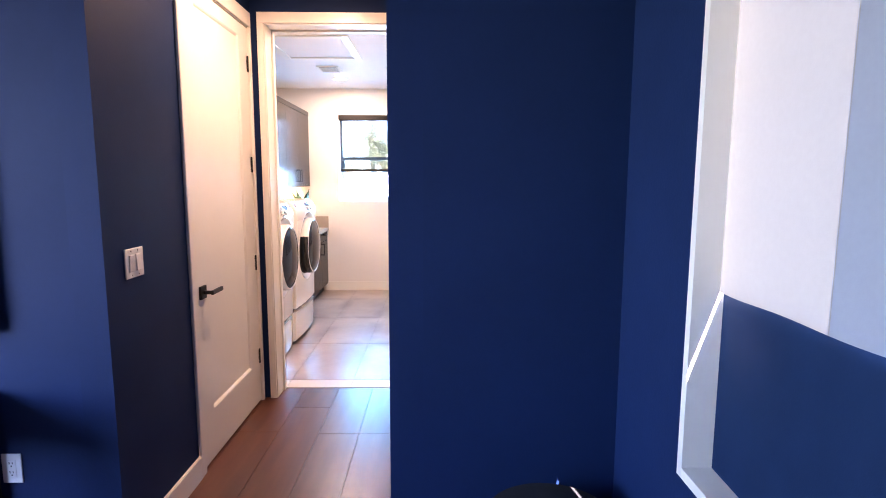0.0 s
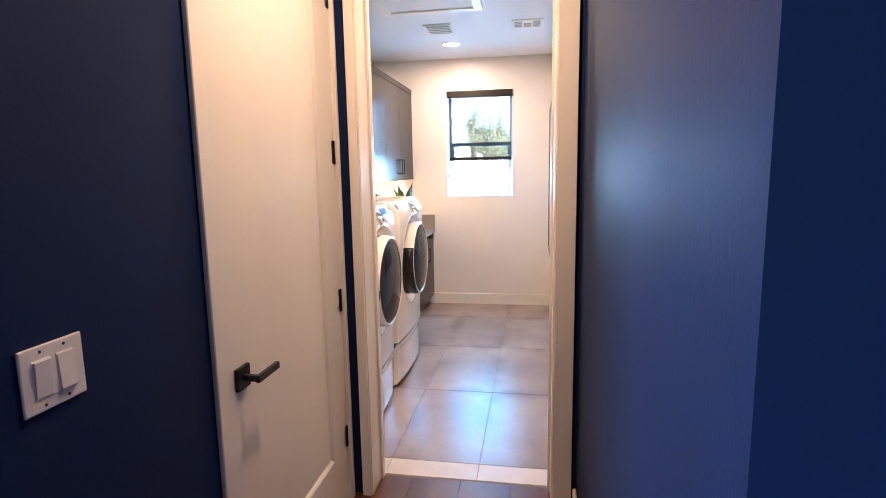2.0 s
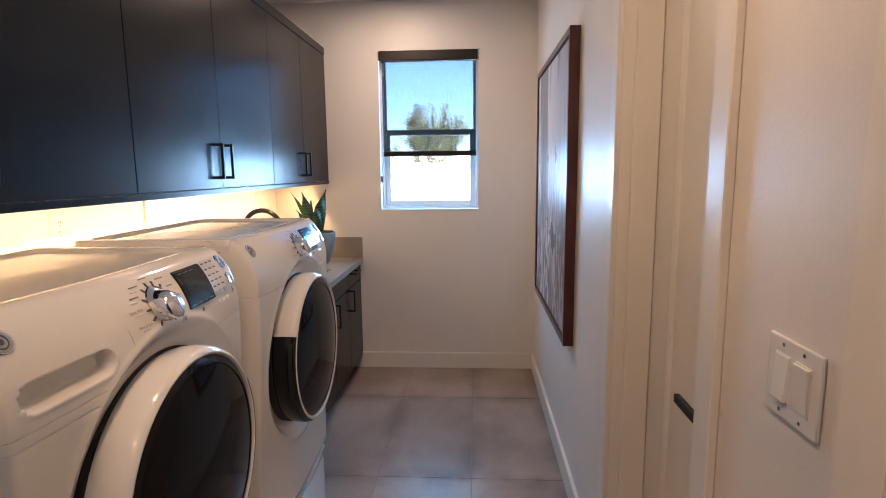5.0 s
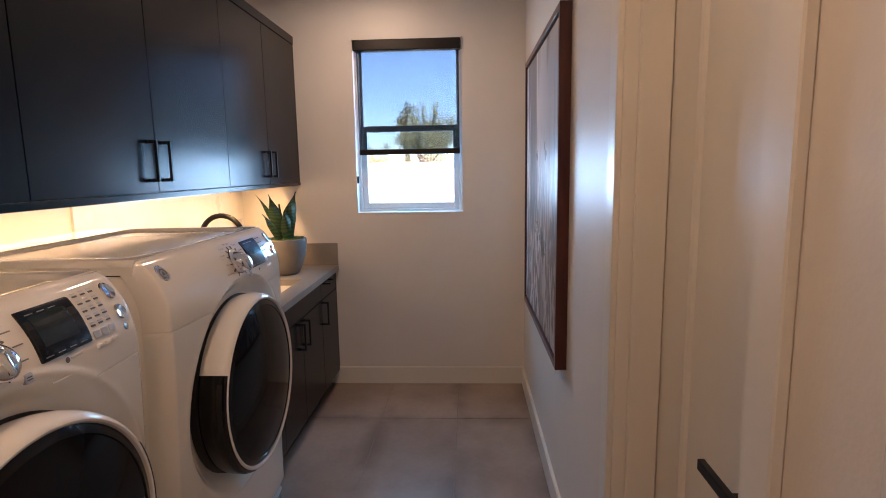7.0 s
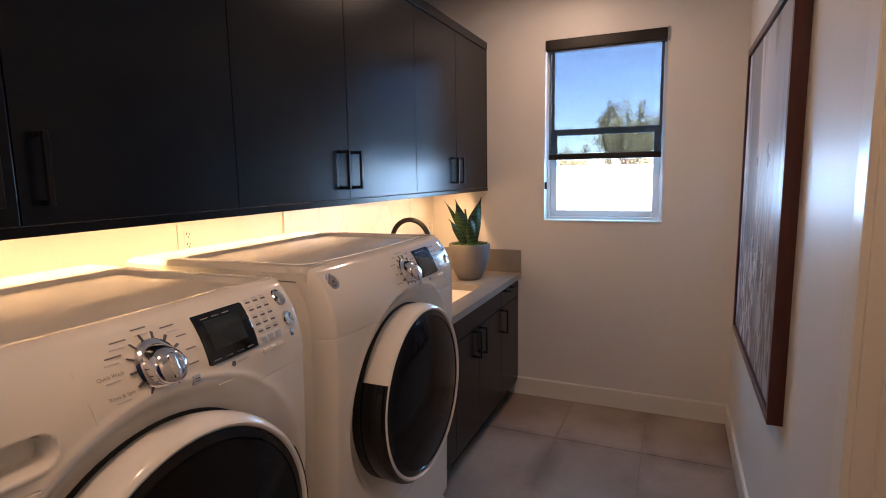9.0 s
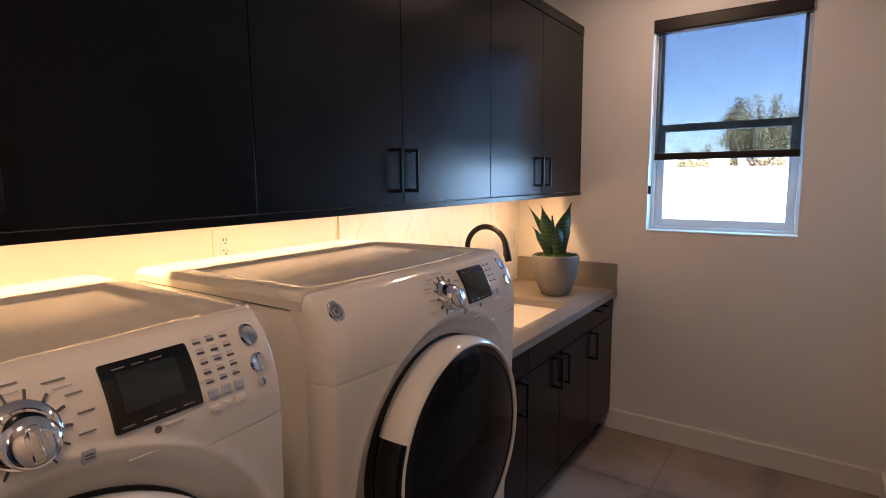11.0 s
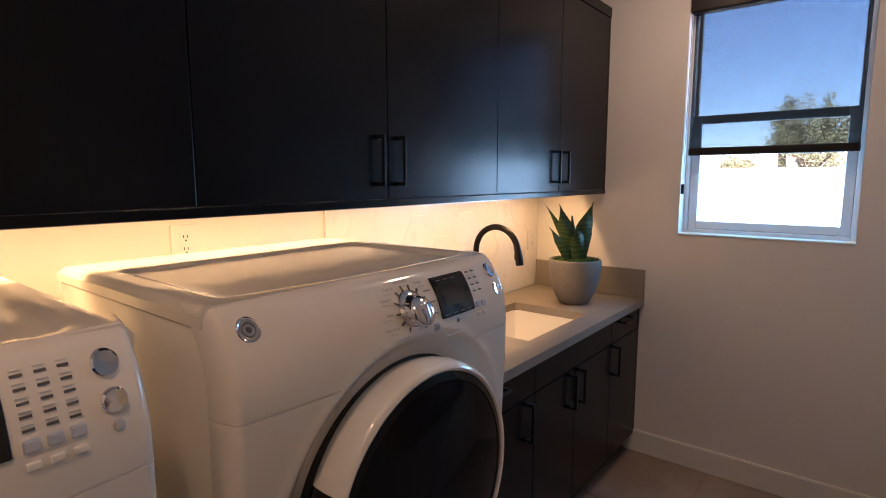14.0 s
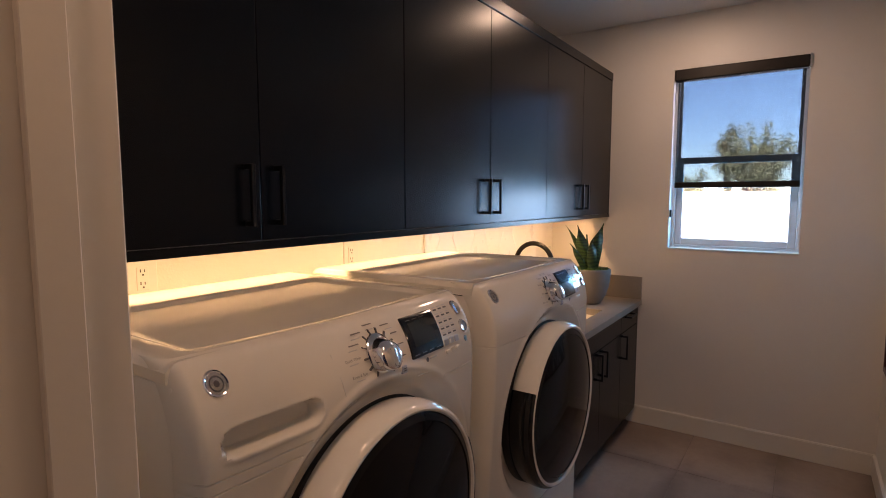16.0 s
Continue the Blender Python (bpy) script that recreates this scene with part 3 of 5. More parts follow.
part("chain", tube([(WX0 + 0.008, 8.255, 2.31), (WX0 + 0.007, 8.255, 1.86), (WX0 + 0.006, 8.253, 1.46)], 0.0016, 6), SILVER, shade)
part("chain_clip", boxes((WX0 + 0.001, WX0 + 0.012, 8.243, 8.261, 1.435, 1.485), bev=0.003), BLACK, shade)

# ---------------------------------------------------------------- ceiling fittings
dl = thing("recessed_downlight", (-1.313, 7.55, ZC), "lit round recessed ceiling downlight", "ceiling light")
part("trim_ring", lathe([(0.07, -0.003), (0.074, -0.008), (0.092, -0.004), (0.095, 0.0)], (-1.313, 7.55, ZC), n=48), TRIM, dl, smooth=True)
part("diffuser", lathe([(0.0, -0.002), (0.071, -0.002)], (-1.313, 7.55, ZC), n=48), LENS, dl, "glowing warm diffuser")
dh = thing("recessed_downlight", (-0.85, 3.75, ZC), "lit round recessed ceiling downlight", "ceiling light")
part("trim_ring", lathe([(0.07, -0.003), (0.074, -0.008), (0.092, -0.004), (0.095, 0.0)], (-0.85, 3.75, ZC), n=48), TRIM, dh, smooth=True)
part("diffuser", lathe([(0.0, -0.002), (0.071, -0.002)], (-0.85, 3.75, ZC), n=48), LENS, dh, "glowing warm diffuser")

d2 = thing("recessed_downlight", (-1.0, 5.12, ZC), "lit round recessed ceiling downlight", "ceiling light")
part("trim_ring", lathe([(0.07, -0.003), (0.074, -0.008), (0.092, -0.004), (0.095, 0.0)], (-1.0, 5.12, ZC), n=48), TRIM, d2, smooth=True)
part("diffuser", lathe([(0.0, -0.002), (0.071, -0.002)], (-1.0, 5.12, ZC), n=48), LENS, d2, "glowing warm diffuser")

fan = thing("exhaust_fan_grille", (-1.32, 6.950, ZC), "white square exhaust fan grille in the ceiling", "vent")
part("frame", boxes((-1.44, -1.20, 6.810, 7.100, ZC - 0.012, ZC), bev=0.004), TRIM, fan)
# every other slat is grey, the shade between slats put into its colour
for i in range(9):
    part("slat", boxes((-1.415, -1.225, 6.835 + i * 0.027, 6.851 + i * 0.027, ZC - 0.018, ZC - 0.010), bev=0.002), TRIM if i % 2 else VENTIN, fan)
reg = thing("air_register", (-0.58, 6.950, ZC), "white rectangular supply air register in the ceiling", "vent")
part("frame", boxes((-0.71, -0.45, 6.83, 7.09, ZC - 0.008, ZC), bev=0.003), TRIM, reg)
# grey plates stand in for the shaded openings
for x0, x1, y0, y1 in ((-0.685, -0.625, 6.87, 7.05), (-0.61, -0.55, 6.93, 7.05), (-0.535, -0.475, 6.87, 7.05)):
    part("opening", boxes((x0, x1, y0, y1, ZC - 0.0095, ZC - 0.008)), VENTIN, reg)
    for i in range(4):
        part("slat", boxes((x0, x1, y0 + 0.012 + i * (y1 - y0) / 4, y0 + 0.02 + i * (y1 - y0) / 4, ZC - 0.014, ZC - 0.0095)), TRIM, reg)
hat = thing("attic_hatch", (-1.28, 6.0, ZC), "white framed attic access hatch in the ceiling", "hatch")
part("frame", boxes((-1.67, -1.60, 5.59, 6.475, ZC - 0.014, ZC), (-0.97, -0.90, 5.59, 6.475, ZC - 0.014, ZC), (-1.60, -0.97, 6.405, 6.475, ZC - 0.014, ZC), (-1.60, -0.97, 5.59, 5.66, ZC - 0.014, ZC), bev=0.003), TRIM, hat)
part("lid", boxes((-1.60, -0.97, 5.66, 6.405, ZC - 0.004, ZC)), CEIL, hat)

# ---------------------------------------------------------------- wall cabinets
UX = -1.868
UZ0, UZ1 = 1.452, 2.36


def wall_unit(y0, ym, y1):
    c = thing("wall_cabinet", (-2.07, (y0 + y1) / 2, UZ0), "charcoal flat-front wall cabinet above the laundry machines", "cabinet", "row of wall cabinets")
    part("body", boxes((XB, UX - 0.021, y0 + 0.001, y1 - 0.001, UZ0, UZ1)), CABIN, c)
    for a, b, hy in ((y0, ym, ym - 0.045), (ym, y1, ym + 0.045)):
        d = part("door", box(UX - 0.019, UX, a + 0.0016, b - 0.0016, UZ0 + 0.002, UZ1 - 0.002, 0.0015), CAB, c, "charcoal lacquered slab door")
        pull(d, UX, hy, 1.568, 0.152)


wall_unit(4.73, 5.339, 5.927)
wall_unit(5.927, 6.527, 7.136)
wall_unit(7.136, 7.672, 8.217)
part("top_board", boxes((XB, UX + 0.004, 4.712, YF, UZ1 + 0.001, 2.412), bev=0.002), CAB, thing("cabinet_crown_board", (-2.07, 6.4, 2.361), "charcoal crown board on the wall cabinets", "trim"))
rail = thing("light_rail", (-1.87, 6.4, 1.43), "charcoal light rail under the wall cabinets", "trim")
part("rail_board", boxes((UX - 0.022, UX + 0.003, 4.712, YF, 1.43, UZ0 - 0.001), bev=0.001), CAB, rail)
part("filler", boxes((UX - 0.02, UX, 8.218, YF, UZ0, UZ1)), CAB, rail)
led = thing("led_strip", (-2.02, 6.45, UZ0 - 0.006), "glowing warm led strip under the wall cabinets", "light strip")
part("channel", boxes((-2.035, -2.001, 4.8, 8.12, 1.4485, UZ0 - 0.0005)), SILVER, led)
# unseen lip, added to cut the strip's light off across the machine tops
part("lip", boxes((-2.005, -2.001, 4.8, 8.12, 1.4185, 1.4485)), SILVER, led)

# ---------------------------------------------------------------- base cabinets, counter, sink
BX = -1.649
for y0, y1, lab in ((6.49, 7.077, "drawer"), (7.077, 7.838, "sink"), (7.838, 8.215, "drawer")):
    c = thing("base_cabinet", (-1.95, (y0 + y1) / 2, 0), "charcoal flat-front base cabinet under the grey counter", "cabinet", "row of base cabinets")
    part("body", boxes((XB, BX - 0.021, y0 + 0.001, y1 - 0.001, 0.10, 0.60), (XB, XB + 0.02, y0 + 0.001, y1 - 0.001, 0.60, 0.830), (BX - 0.06, BX - 0.021, y0 + 0.001, y1 - 0.001, 0.60, 0.830),
                       (XB, BX - 0.021, y0 + 0.001, y0 + 0.018, 0.60, 0.830), (XB, BX - 0.021, y1 - 0.018, y1 - 0.001, 0.60, 0.830)), CABIN, c)
    part("toe_kick", boxes((XB, BX - 0.062, y0 + 0.001, y1 - 0.001, 0.0, 0.10)), CABIN, c)
    f = part("drawer_front", box(BX - 0.019, BX, y0 + 0.0016, y1 - 0.0016, 0.708, 0.826, 0.0015), CAB, c, "charcoal lacquered drawer front")
    if lab == "drawer":
        pull(f, BX, (y0 + y1) / 2, 0.794, 0.15, upright=False)
        d = part("door", box(BX - 0.019, BX, y0 + 0.0016, y1 - 0.0016, 0.102, 0.704, 0.0015), CAB, c, "charcoal lacquered slab door")
        pull(d, BX, y0 + 0.05 if y0 > 7 else y1 - 0.06, 0.611, 0.155)
    else:
        m = 7.435
        for a, b, hy in ((y0, m, m - 0.045), (m, y1, m + 0.045)):
            d = part("door", box(BX - 0.019, BX, a + 0.0016, b - 0.0016, 0.102, 0.704, 0.0015), CAB, c, "charcoal lacquered slab door")
            pull(d, BX, hy, 0.611, 0.155)
part("filler_board", boxes((BX - 0.019, BX, 8.216, YF, 0.10, 0.828)), CAB, thing("cabinet_filler", (BX, 8.22, 0.1), "charcoal filler strip beside the base cabinet", "trim"))

SX0, SX1, SY0, SY1 = -2.129, -1.735, 7.175, 7.727
CX1 = -1.626
ctop = thing("countertop", (-1.95, 7.3, 0.830), "taupe quartz countertop with sink cut-out", "countertop")
cb = bmesh.new()
gx, gy = (XB, SX0, SX1, CX1), (6.475, SY0, SY1, YF)
gv = [[cb.verts.new((x, y, 0.870)) for y in gy] for x in gx]
for a in range(3):
    for b in range(3):
        if (a, b) != (1, 1):
            cb.faces.new((gv[a][b], gv[a + 1][b], gv[a + 1][b + 1], gv[a][b + 1]))
ext = bmesh.ops.extrude_face_region(cb, geom=cb.faces[:])
for v in [g for g in ext["geom"] if isinstance(g, bmesh.types.BMVert)]:
    v.co.z = 0.8315
part("slab", cb, COUNTER, ctop)
part("edge", tube([(CX1, 6.475, 0.868), (CX1, YF, 0.868)], 0.002, 8), COUNTER, ctop)
part("side_splash", box(XB + 0.014, CX1 - 0.0, YF - 0.02, YF, 0.8705, 1.026, 0.002), COUNTER, thing("counter_splash", (-1.95, 8.22, 0.870), "taupe quartz upstand against the window wall", "backsplash"))

snk = thing("sink", (-1.93, 7.45, 0.63), "white ceramic undermount laundry sink", "sink")


def basin(u, v):
    """u round the rim, v from rim (0) to drain (1)."""
    hx, hy = (SX1 - SX0) / 2 + 0.004, (SY1 - SY0) / 2 + 0.004
    a = 2 * math.pi * u
    c, s = math.cos(a), math.sin(a)
    p = 0.18 + 0.05 * v
    k = (abs(c) ** (2 / p) + abs(s) ** (2 / p)) ** (-p / 2)
    x, y = k * c, k * s
    inset = 1 - 0.08 * min(v / 0.6, 1) - (0.90 * smooth_step(0.72, 1, v) if v > 0.72 else 0)
    depth = 0.20 * smooth_step(0, 1, min(v / 0.75, 1)) ** 0.6
    return Vector(((SX0 + SX1) / 2 + x * hx * inset, (SY0 + SY1) / 2 + y * hy * inset, 0.832 - depth))


bm = grid(spread(0, 1, 64), spread(0, 1, 14), basin)
bmesh.ops.remove_doubles(bm, verts=bm.verts, dist=1e-5)
part("basin", bm, SINKM, snk, smooth=True)
part("drain", lathe([(0.0, 0.004), (0.03, 0.004), (0.04, 0.0015)], ((SX0 + SX1) / 2, (SY0 + SY1) / 2, 0.633), n=24), CHROME, snk, "chrome drain")

fau = thing("faucet", (-2.209, 7.483, 0.870), "matte black gooseneck pull-down faucet", "faucet")
fx, fy = -2.209, 7.483
part("base", lathe([(0.0, 0.0), (0.026, 0.0), (0.026, 0.006), (0.0215, 0.012), (0.0215, 0.125), (0.016, 0.135), (0.0, 0.135)], (fx, fy, 0.870), n=28), BLACK, fau, smooth=True)
R = 0.118
zc = 1.168
arc = [(fx, fy, 1.0), (fx, fy, 1.08)] + [(fx + R - R * math.cos(radians(a)), fy, zc + R * math.sin(radians(a))) for a in range(0, 166, 11)]
part("spout", tube(arc, 0.0145, 18), BLACK, fau, smooth=True)
ex, ez = arc[-1][0], arc[-1][2]
part("spray_head", tube([(ex - 0.004, fy, ez + 0.012), (ex + 0.004, fy, ez - 0.02), (ex + 0.012, fy, ez - 0.06), (ex + 0.016, fy, ez - 0.085)], [0.0150, 0.0165, 0.0185, 0.0180], 18), BLACK, fau, smooth=True)
part("spray_button", box(ex - 0.012, ex - 0.002, fy - 0.007, fy + 0.007, ez - 0.06, ez - 0.028, 0.003), BLACK, fau)
part("handle_hub", tube([(fx, fy + 0.018, 0.941), (fx, fy + 0.052, 0.941)], 0.0165, 20), BLACK, fau, smooth=True)
part("handle_lever", tube([(fx, fy + 0.05, 0.943), (fx + 0.02, fy + 0.085, 0.949), (fx + 0.038, fy + 0.118, 0.954)], [0.006, 0.0045, 0.004], 10), BLACK, fau, smooth=True)

# hexagon backsplash tiles
TY0 = 6.625
hexbase = solid("backsplash_tiled", boxes((XB, XB + 0.007, TY0, YF, 0.8705, UZ0 - 0.002)), GROUT, "white hexagon ceramic tile backsplash", "backsplash")
solid("backsplash_edge", boxes((XB, XB + 0.012, TY0 - 0.012, TY0, 0.86, UZ0 - 0.002), bev=0.001), HEX, "white tile edge trim", "trim")


def hex_piece(cy, cz, s, x0, x1, ylo, yhi, zlo, zhi):
    """A flat-topped hexagon cut to the panel."""
    pts = [(cy + s * math.cos(radians(60 * k)), cz + s * math.sin(radians(60 * k))) for k in range(6)]
    for axis, lim, sign in ((0, ylo, 1), (0, yhi, -1), (1, zlo, 1), (1, zhi, -1)):
        out = []
        for i, p in enumerate(pts):
            q = pts[(i + 1) % len(pts)]
            dp, dq = sign * (p[axis] - lim), sign * (q[axis] - lim)
            if dp >= 0:
                out.append(p)
            if dp * dq < 0:
                t = dp / (dp - dq)
                out.append((p[0] + t * (q[0] - p[0]), p[1] + t * (q[1] - p[1])))
        pts = out
        if len(pts) < 3:
            return None
    mid = (sum(p[0] for p in pts) / len(pts), sum(p[1] for p in pts) / len(pts))
    bm = bmesh.new()
    a = [bm.verts.new((x0, *p)) for p in pts]
    b = [bm.verts.new((x1 - 0.0005, *p)) for p in pts]
    c = [bm.verts.new((x1, p[0] + (mid[0] - p[0]) * 0.025, p[1] + (mid[1] - p[1]) * 0.025)) for p in pts]
    n = len(pts)
    for lo, hi in ((a, b), (b, c)):
        for i in range(n):
            bm.faces.new((lo[i], lo[(i + 1) % n], hi[(i + 1) % n], hi[i]))
    bm.faces.new(c)
    return bm


S = 0.117
for i in range(-1, 11):
    cy = 7.155 + (i - 3) * 1.5 * S
    for j in range(-1, 4):
        cz = 1.25 + (j - 1) * math.sqrt(3) * S + (math.sqrt(3) * S / 2 if i % 2 == 0 else 0)
        bm = hex_piece(cy, cz, S - 0.0009, XB + 0.007, XB + 0.0088, TY0 + 0.001, YF - 0.001, 0.874, UZ0 - 0.003)
        if bm and len(bm.faces):
            part("tile", bm, HEX, hexbase)

# ---------------------------------------------------------------- wall plates


def rocker_plate(name, place, face, w, label):
    """A two-gang switch plate; face: '+x' or '-x'."""
    x, y, z = place
    s = 1 if face == "+x" else -1
    t = thing(name, place, label, "light switch")
    a, b = sorted((x, x + s * 0.006))
    part("plate", box(a, b, y - w / 2, y + w / 2, z - 0.059, z + 0.059, 0.003), ENAMEL2, t)
    for dy, tip in ((-0.024, 1), (0.024, -1)):
        a, b = sorted((x + s * 0.005, x + s * 0.007))
        part("rocker_frame", box(a, b, y + dy - 0.0185, y + dy + 0.0185, z - 0.035, z + 0.035, 0.0008), ENAMEL2, t)
        bm = box(*sorted((x + s * 0.006, x + s * 0.010)), y + dy - 0.0165, y + dy + 0.0165, z - 0.033, z + 0.033, 0.0012)
        for v in bm.verts:
            if s * (v.co.x - x) > 0.007:
                v.co.x += s * 0.002 * tip * (v.co.z - z) / 0.033
        part("rocker", bm, ENAMEL2, t)
        for dz in (-0.048, 0.048):
            part("screw", tube([(x + s * 0.0055, y + dy, z + dz), (x + s * 0.0066, y + dy, z + dz)], 0.003, 10), SILVER, t)
    return t


rocker_plate("light_switch", (HL, 3.022, 1.185), "+x", 0.128, "white two-gang rocker switch on the navy wall")
rocker_plate("light_switch", (XR, 4.97, 1.22), "-x", 0.124, "white two-gang rocker switch on the white wall")


def outlet(place, face, label, w=0.074, dark=False):
    x, y, z = place
    t = thing("power_outlet", place, label, "outlet")
    if face == "+x":
        part("plate", box(x, x + 0.005, y - w / 2, y + w / 2, z - 0.058, z + 0.058, 0.002), ENAMEL2, t)
        part("insert", box(x + 0.004, x + 0.007, y - 0.017, y + 0.017, z - 0.034, z + 0.034, 0.001), ENAMEL2, t)
        for dz in (-0.018, 0.018):
            part("slots", boxes((x + 0.0068, x + 0.0074, y - 0.008, y - 0.005, z + dz, z + dz + 0.009), (x + 0.0068, x + 0.0074, y + 0.004, y + 0.0065, z + dz, z + dz + 0.008),
                                (x + 0.0068, x + 0.0074, y - 0.002, y + 0.003, z + dz - 0.010, z + dz - 0.005)), GASKET, t)
    else:
        part("plate", box(x - w / 2, x + w / 2, y - 0.005, y, z - 0.058, z + 0.058, 0.002), ENAMEL2, t)
        part("insert", box(x - 0.017, x + 0.017, y - 0.007, y - 0.004, z - 0.034, z + 0.034, 0.001), ENAMEL2, t)
        for dz in (-0.018, 0.018):
            part("slots", boxes((x - 0.008, x - 0.005, y - 0.0074, y - 0.0068, z + dz, z + dz + 0.009), (x + 0.004, x + 0.0065, y - 0.0074, y - 0.0068, z + dz, z + dz + 0.008),
                                (x - 0.002, x + 0.003, y - 0.0074, y - 0.0068, z + dz - 0.010, z + dz - 0.005)), GASKET, t)


outlet((XB, 6.096, 1.324), "+x", "white duplex outlet on the wall behind the dryer", 0.085)
outlet((XB, 5.244, 1.332), "+x", "white duplex outlet on the wall behind the washer", 0.085)
outlet((XB + 0.0105, 8.15, 1.15), "+x", "white duplex outlet on the tiled backsplash", 0.074)
outlet((-1.765, YB, 0.425), "-y", "white duplex outlet low on the navy wall")

# ---------------------------------------------------------------- laundry machines
AW = 0.72


def lean(z):
    """How far the fascia leans back at a height."""
    return 0.20 - math.sqrt(0.04 - (z - 1.195) ** 2) if z > 1.195 else 0.0


def bow(dy):
    """How far the front falls back towards its sides."""
    return 0.016 * (dy / 0.36) ** 2


def pedestal(yc):
    p = thing("laundry_pedestal", (-1.78, yc, 0), "white drawer pedestal under a laundry machine", "pedestal", "pair of pedestals")
    y0, y1 = yc - AW / 2, yc + AW / 2
    part("body", box(-2.12, -1.50, y0 + 0.004, y1 - 0.004, 0.022, 0.375, 0.008), ENAMEL, p, smooth=True)
    for x in (-2.05, -1.58):
        for y in (y0 + 0.06, y1 - 0.06):
            part("foot", lathe([(0.0, 0.0), (0.024, 0.0), (0.024, 0.012), (0.01, 0.014), (0.01, 0.03), (0.0, 0.03)], (x, y, 0), n=16), GASKET, p)

    def front(u, v):
        y = y0 + 0.004 + (AW - 0.008) * u
        z = 0.03 + 0.305 * v
        e = min(u, 1 - u) * (AW - 0.008)
        x = -1.438 - 0.02 * (2 * u - 1) ** 2 - 0.022 * (1 - smooth_step(0, 0.03, e)) - 0.012 * (1 - smooth_step(0, 0.06, v)) + 0.008 * smooth_step(0.9, 1.0, v)
        return Vector((x, y, z))

    us = [0, 0.008, 0.02, 0.035] + spread(0.06, 0.94, 20) + [0.965, 0.98, 0.992, 1]
    bm = grid(us, [0, 0.02, 0.05, 0.2, 0.5, 0.8, 0.9, 0.95, 0.98, 1], front)
    ext = bmesh.ops.extrude_face_region(bm, geom=bm.faces[:])
    for v in [g for g in ext["geom"] if isinstance(g, bmesh.types.BMVert)]:
        v.co.x = -1.505
    part("drawer_front", bm, ENAMEL, p, smooth=True)
    lip = [(-1.446 - 0.03 * (2 * u - 1) ** 2, y0 + 0.012 + (AW - 0.024) * u, 0.349) for u in spread(0, 1, 20)]
    part("pull_lip", tube(lip, 0.0085, 10), SILVER, p, "satin silver pull along the drawer top", smooth=True)
    part("gap", boxes((-1.51, -1.47, y0 + 0.01, y1 - 0.01, 0.334, 0.372)), GASKET, p)
    return p


def machine(name, label, yc, washer):
    w = thing(name, (-1.78, yc, 0.375), label, "washer" if washer else "dryer")
    y0, y1 = yc - AW / 2, yc + AW / 2
    zc, dc = 0.912, yc + (0.018 if washer else 0.010)
    part("cabinet", box(-2.125, -1.490, y0 + 0.002, y1 - 0.002, 0.378, 1.3095, 0.004, 2), ENAMEL, w, smooth=True)

    def top(u, v):
        x, y = -2.135 + (-1.500 + 2.135) * u, y0 + AW * v
        ex, ey = (x + 2.135), min(y - y0, y1 - y)
        d = smooth_step(0.168, 0.196, ex) * smooth_step(0.045, 0.075, ey) * (1 - smooth_step(0.0, 0.035, ex - 0.56 - 0.03 * (1 - ((y - yc) / 0.34) ** 2)))
        z = 1.343 - 0.0075 * d
        if washer:
            q = math.hypot((x + 1.66) / 0.16, (y - y1 + 0.085) / 0.035)
            z -= 0.006 * (1 - smooth_step(0.8, 1.05, q)) * (1 - d)
        edge = min(ex, ey)
        z -= 0.014 * (1 - smooth_step(0, 0.016, edge)) ** 2
        if not washer:
            z += 0.002 * smooth_step(0.2, 0.4, u)
        return Vector((x, y, z))

    fine = [0, 0.006, 0.012, 0.02, 0.03] + spread(0.045, 0.955, 76) + [0.97, 0.98, 0.988, 0.994, 1]
    bm = grid(fine, fine, top)
    ext = bmesh.ops.extrude_face_region(bm, geom=bm.faces[:])
    for v in [g for g in ext["geom"] if isinstance(g, bmesh.types.BMVert)]:
        v.co.z = 1.312
    part("top_cover", bm, ENAMEL, w, "glossy white dished top", smooth=True)
    part("top_seam", boxes((-2.12, -1.50, y0 + 0.0045, y1 - 0.0045, 1.3085, 1.3135)), GASKET, w)

    def front(u, v):
        y = y0 + AW * u
        z = 0.38 + (1.345 - 0.38) * v
        e = min(y - y0, y1 - y)
        x = -1.416 - bow(y - yc)
        x -= 0.06 * (1 - math.sqrt(max(0, 1 - (1 - min(e / 0.020, 1)) ** 2)))
        x -= lean(z) + (0.018 * (1 - math.sqrt(max(0, 1 - (max(0, z - 1.329) / 0.0162) ** 2))) if z > 1.329 else 0)
        x -= 0.034 * smooth_step(0, 1, (1.176 - z) / 0.75) if z < 1.176 else 0
        d = math.hypot((y - dc) * 1.04, z - zc)
        x -= 0.036 * (1 - smooth_step(0.272, 0.320, d)) ** 0.8 - 0.0035 * math.exp(-((d - 0.326) / 0.007) ** 2)
        if washer:
            qy, qz = abs(y - y0 - 0.128) - 0.066, abs(z - 1.222) - 0.001
            sd = math.hypot(max(qy, 0), max(qz, 0)) + min(max(qy, qz), 0) - 0.021
            x -= 0.028 * (1 - smooth_step(-0.010, 0.002, sd))
            x += 0.003 * max(0, 1 - abs(sd - 0.004) / 0.006) * (0.6 if z < 1.222 else 0.2)
        for zs in ((1.176, 1.158) if washer else (1.176,)):
            if abs(z - zs) < 0.0011 and d > 0.33 and (zs > 1.17 or y < yc):
                x -= 0.003
        return Vector((x, y, z))

    zs = sorted(set([round(a, 4) for a in spread(0.38, 1.29, 110)] + [round(a, 4) for a in spread(1.293, 1.345, 18)] + [1.1742, 1.1755, 1.176, 1.1765, 1.1778, *(spread(1.19, 1.255, 26) if washer else []), 1.1562, 1.1575, 1.158, 1.1585, 1.1598]))
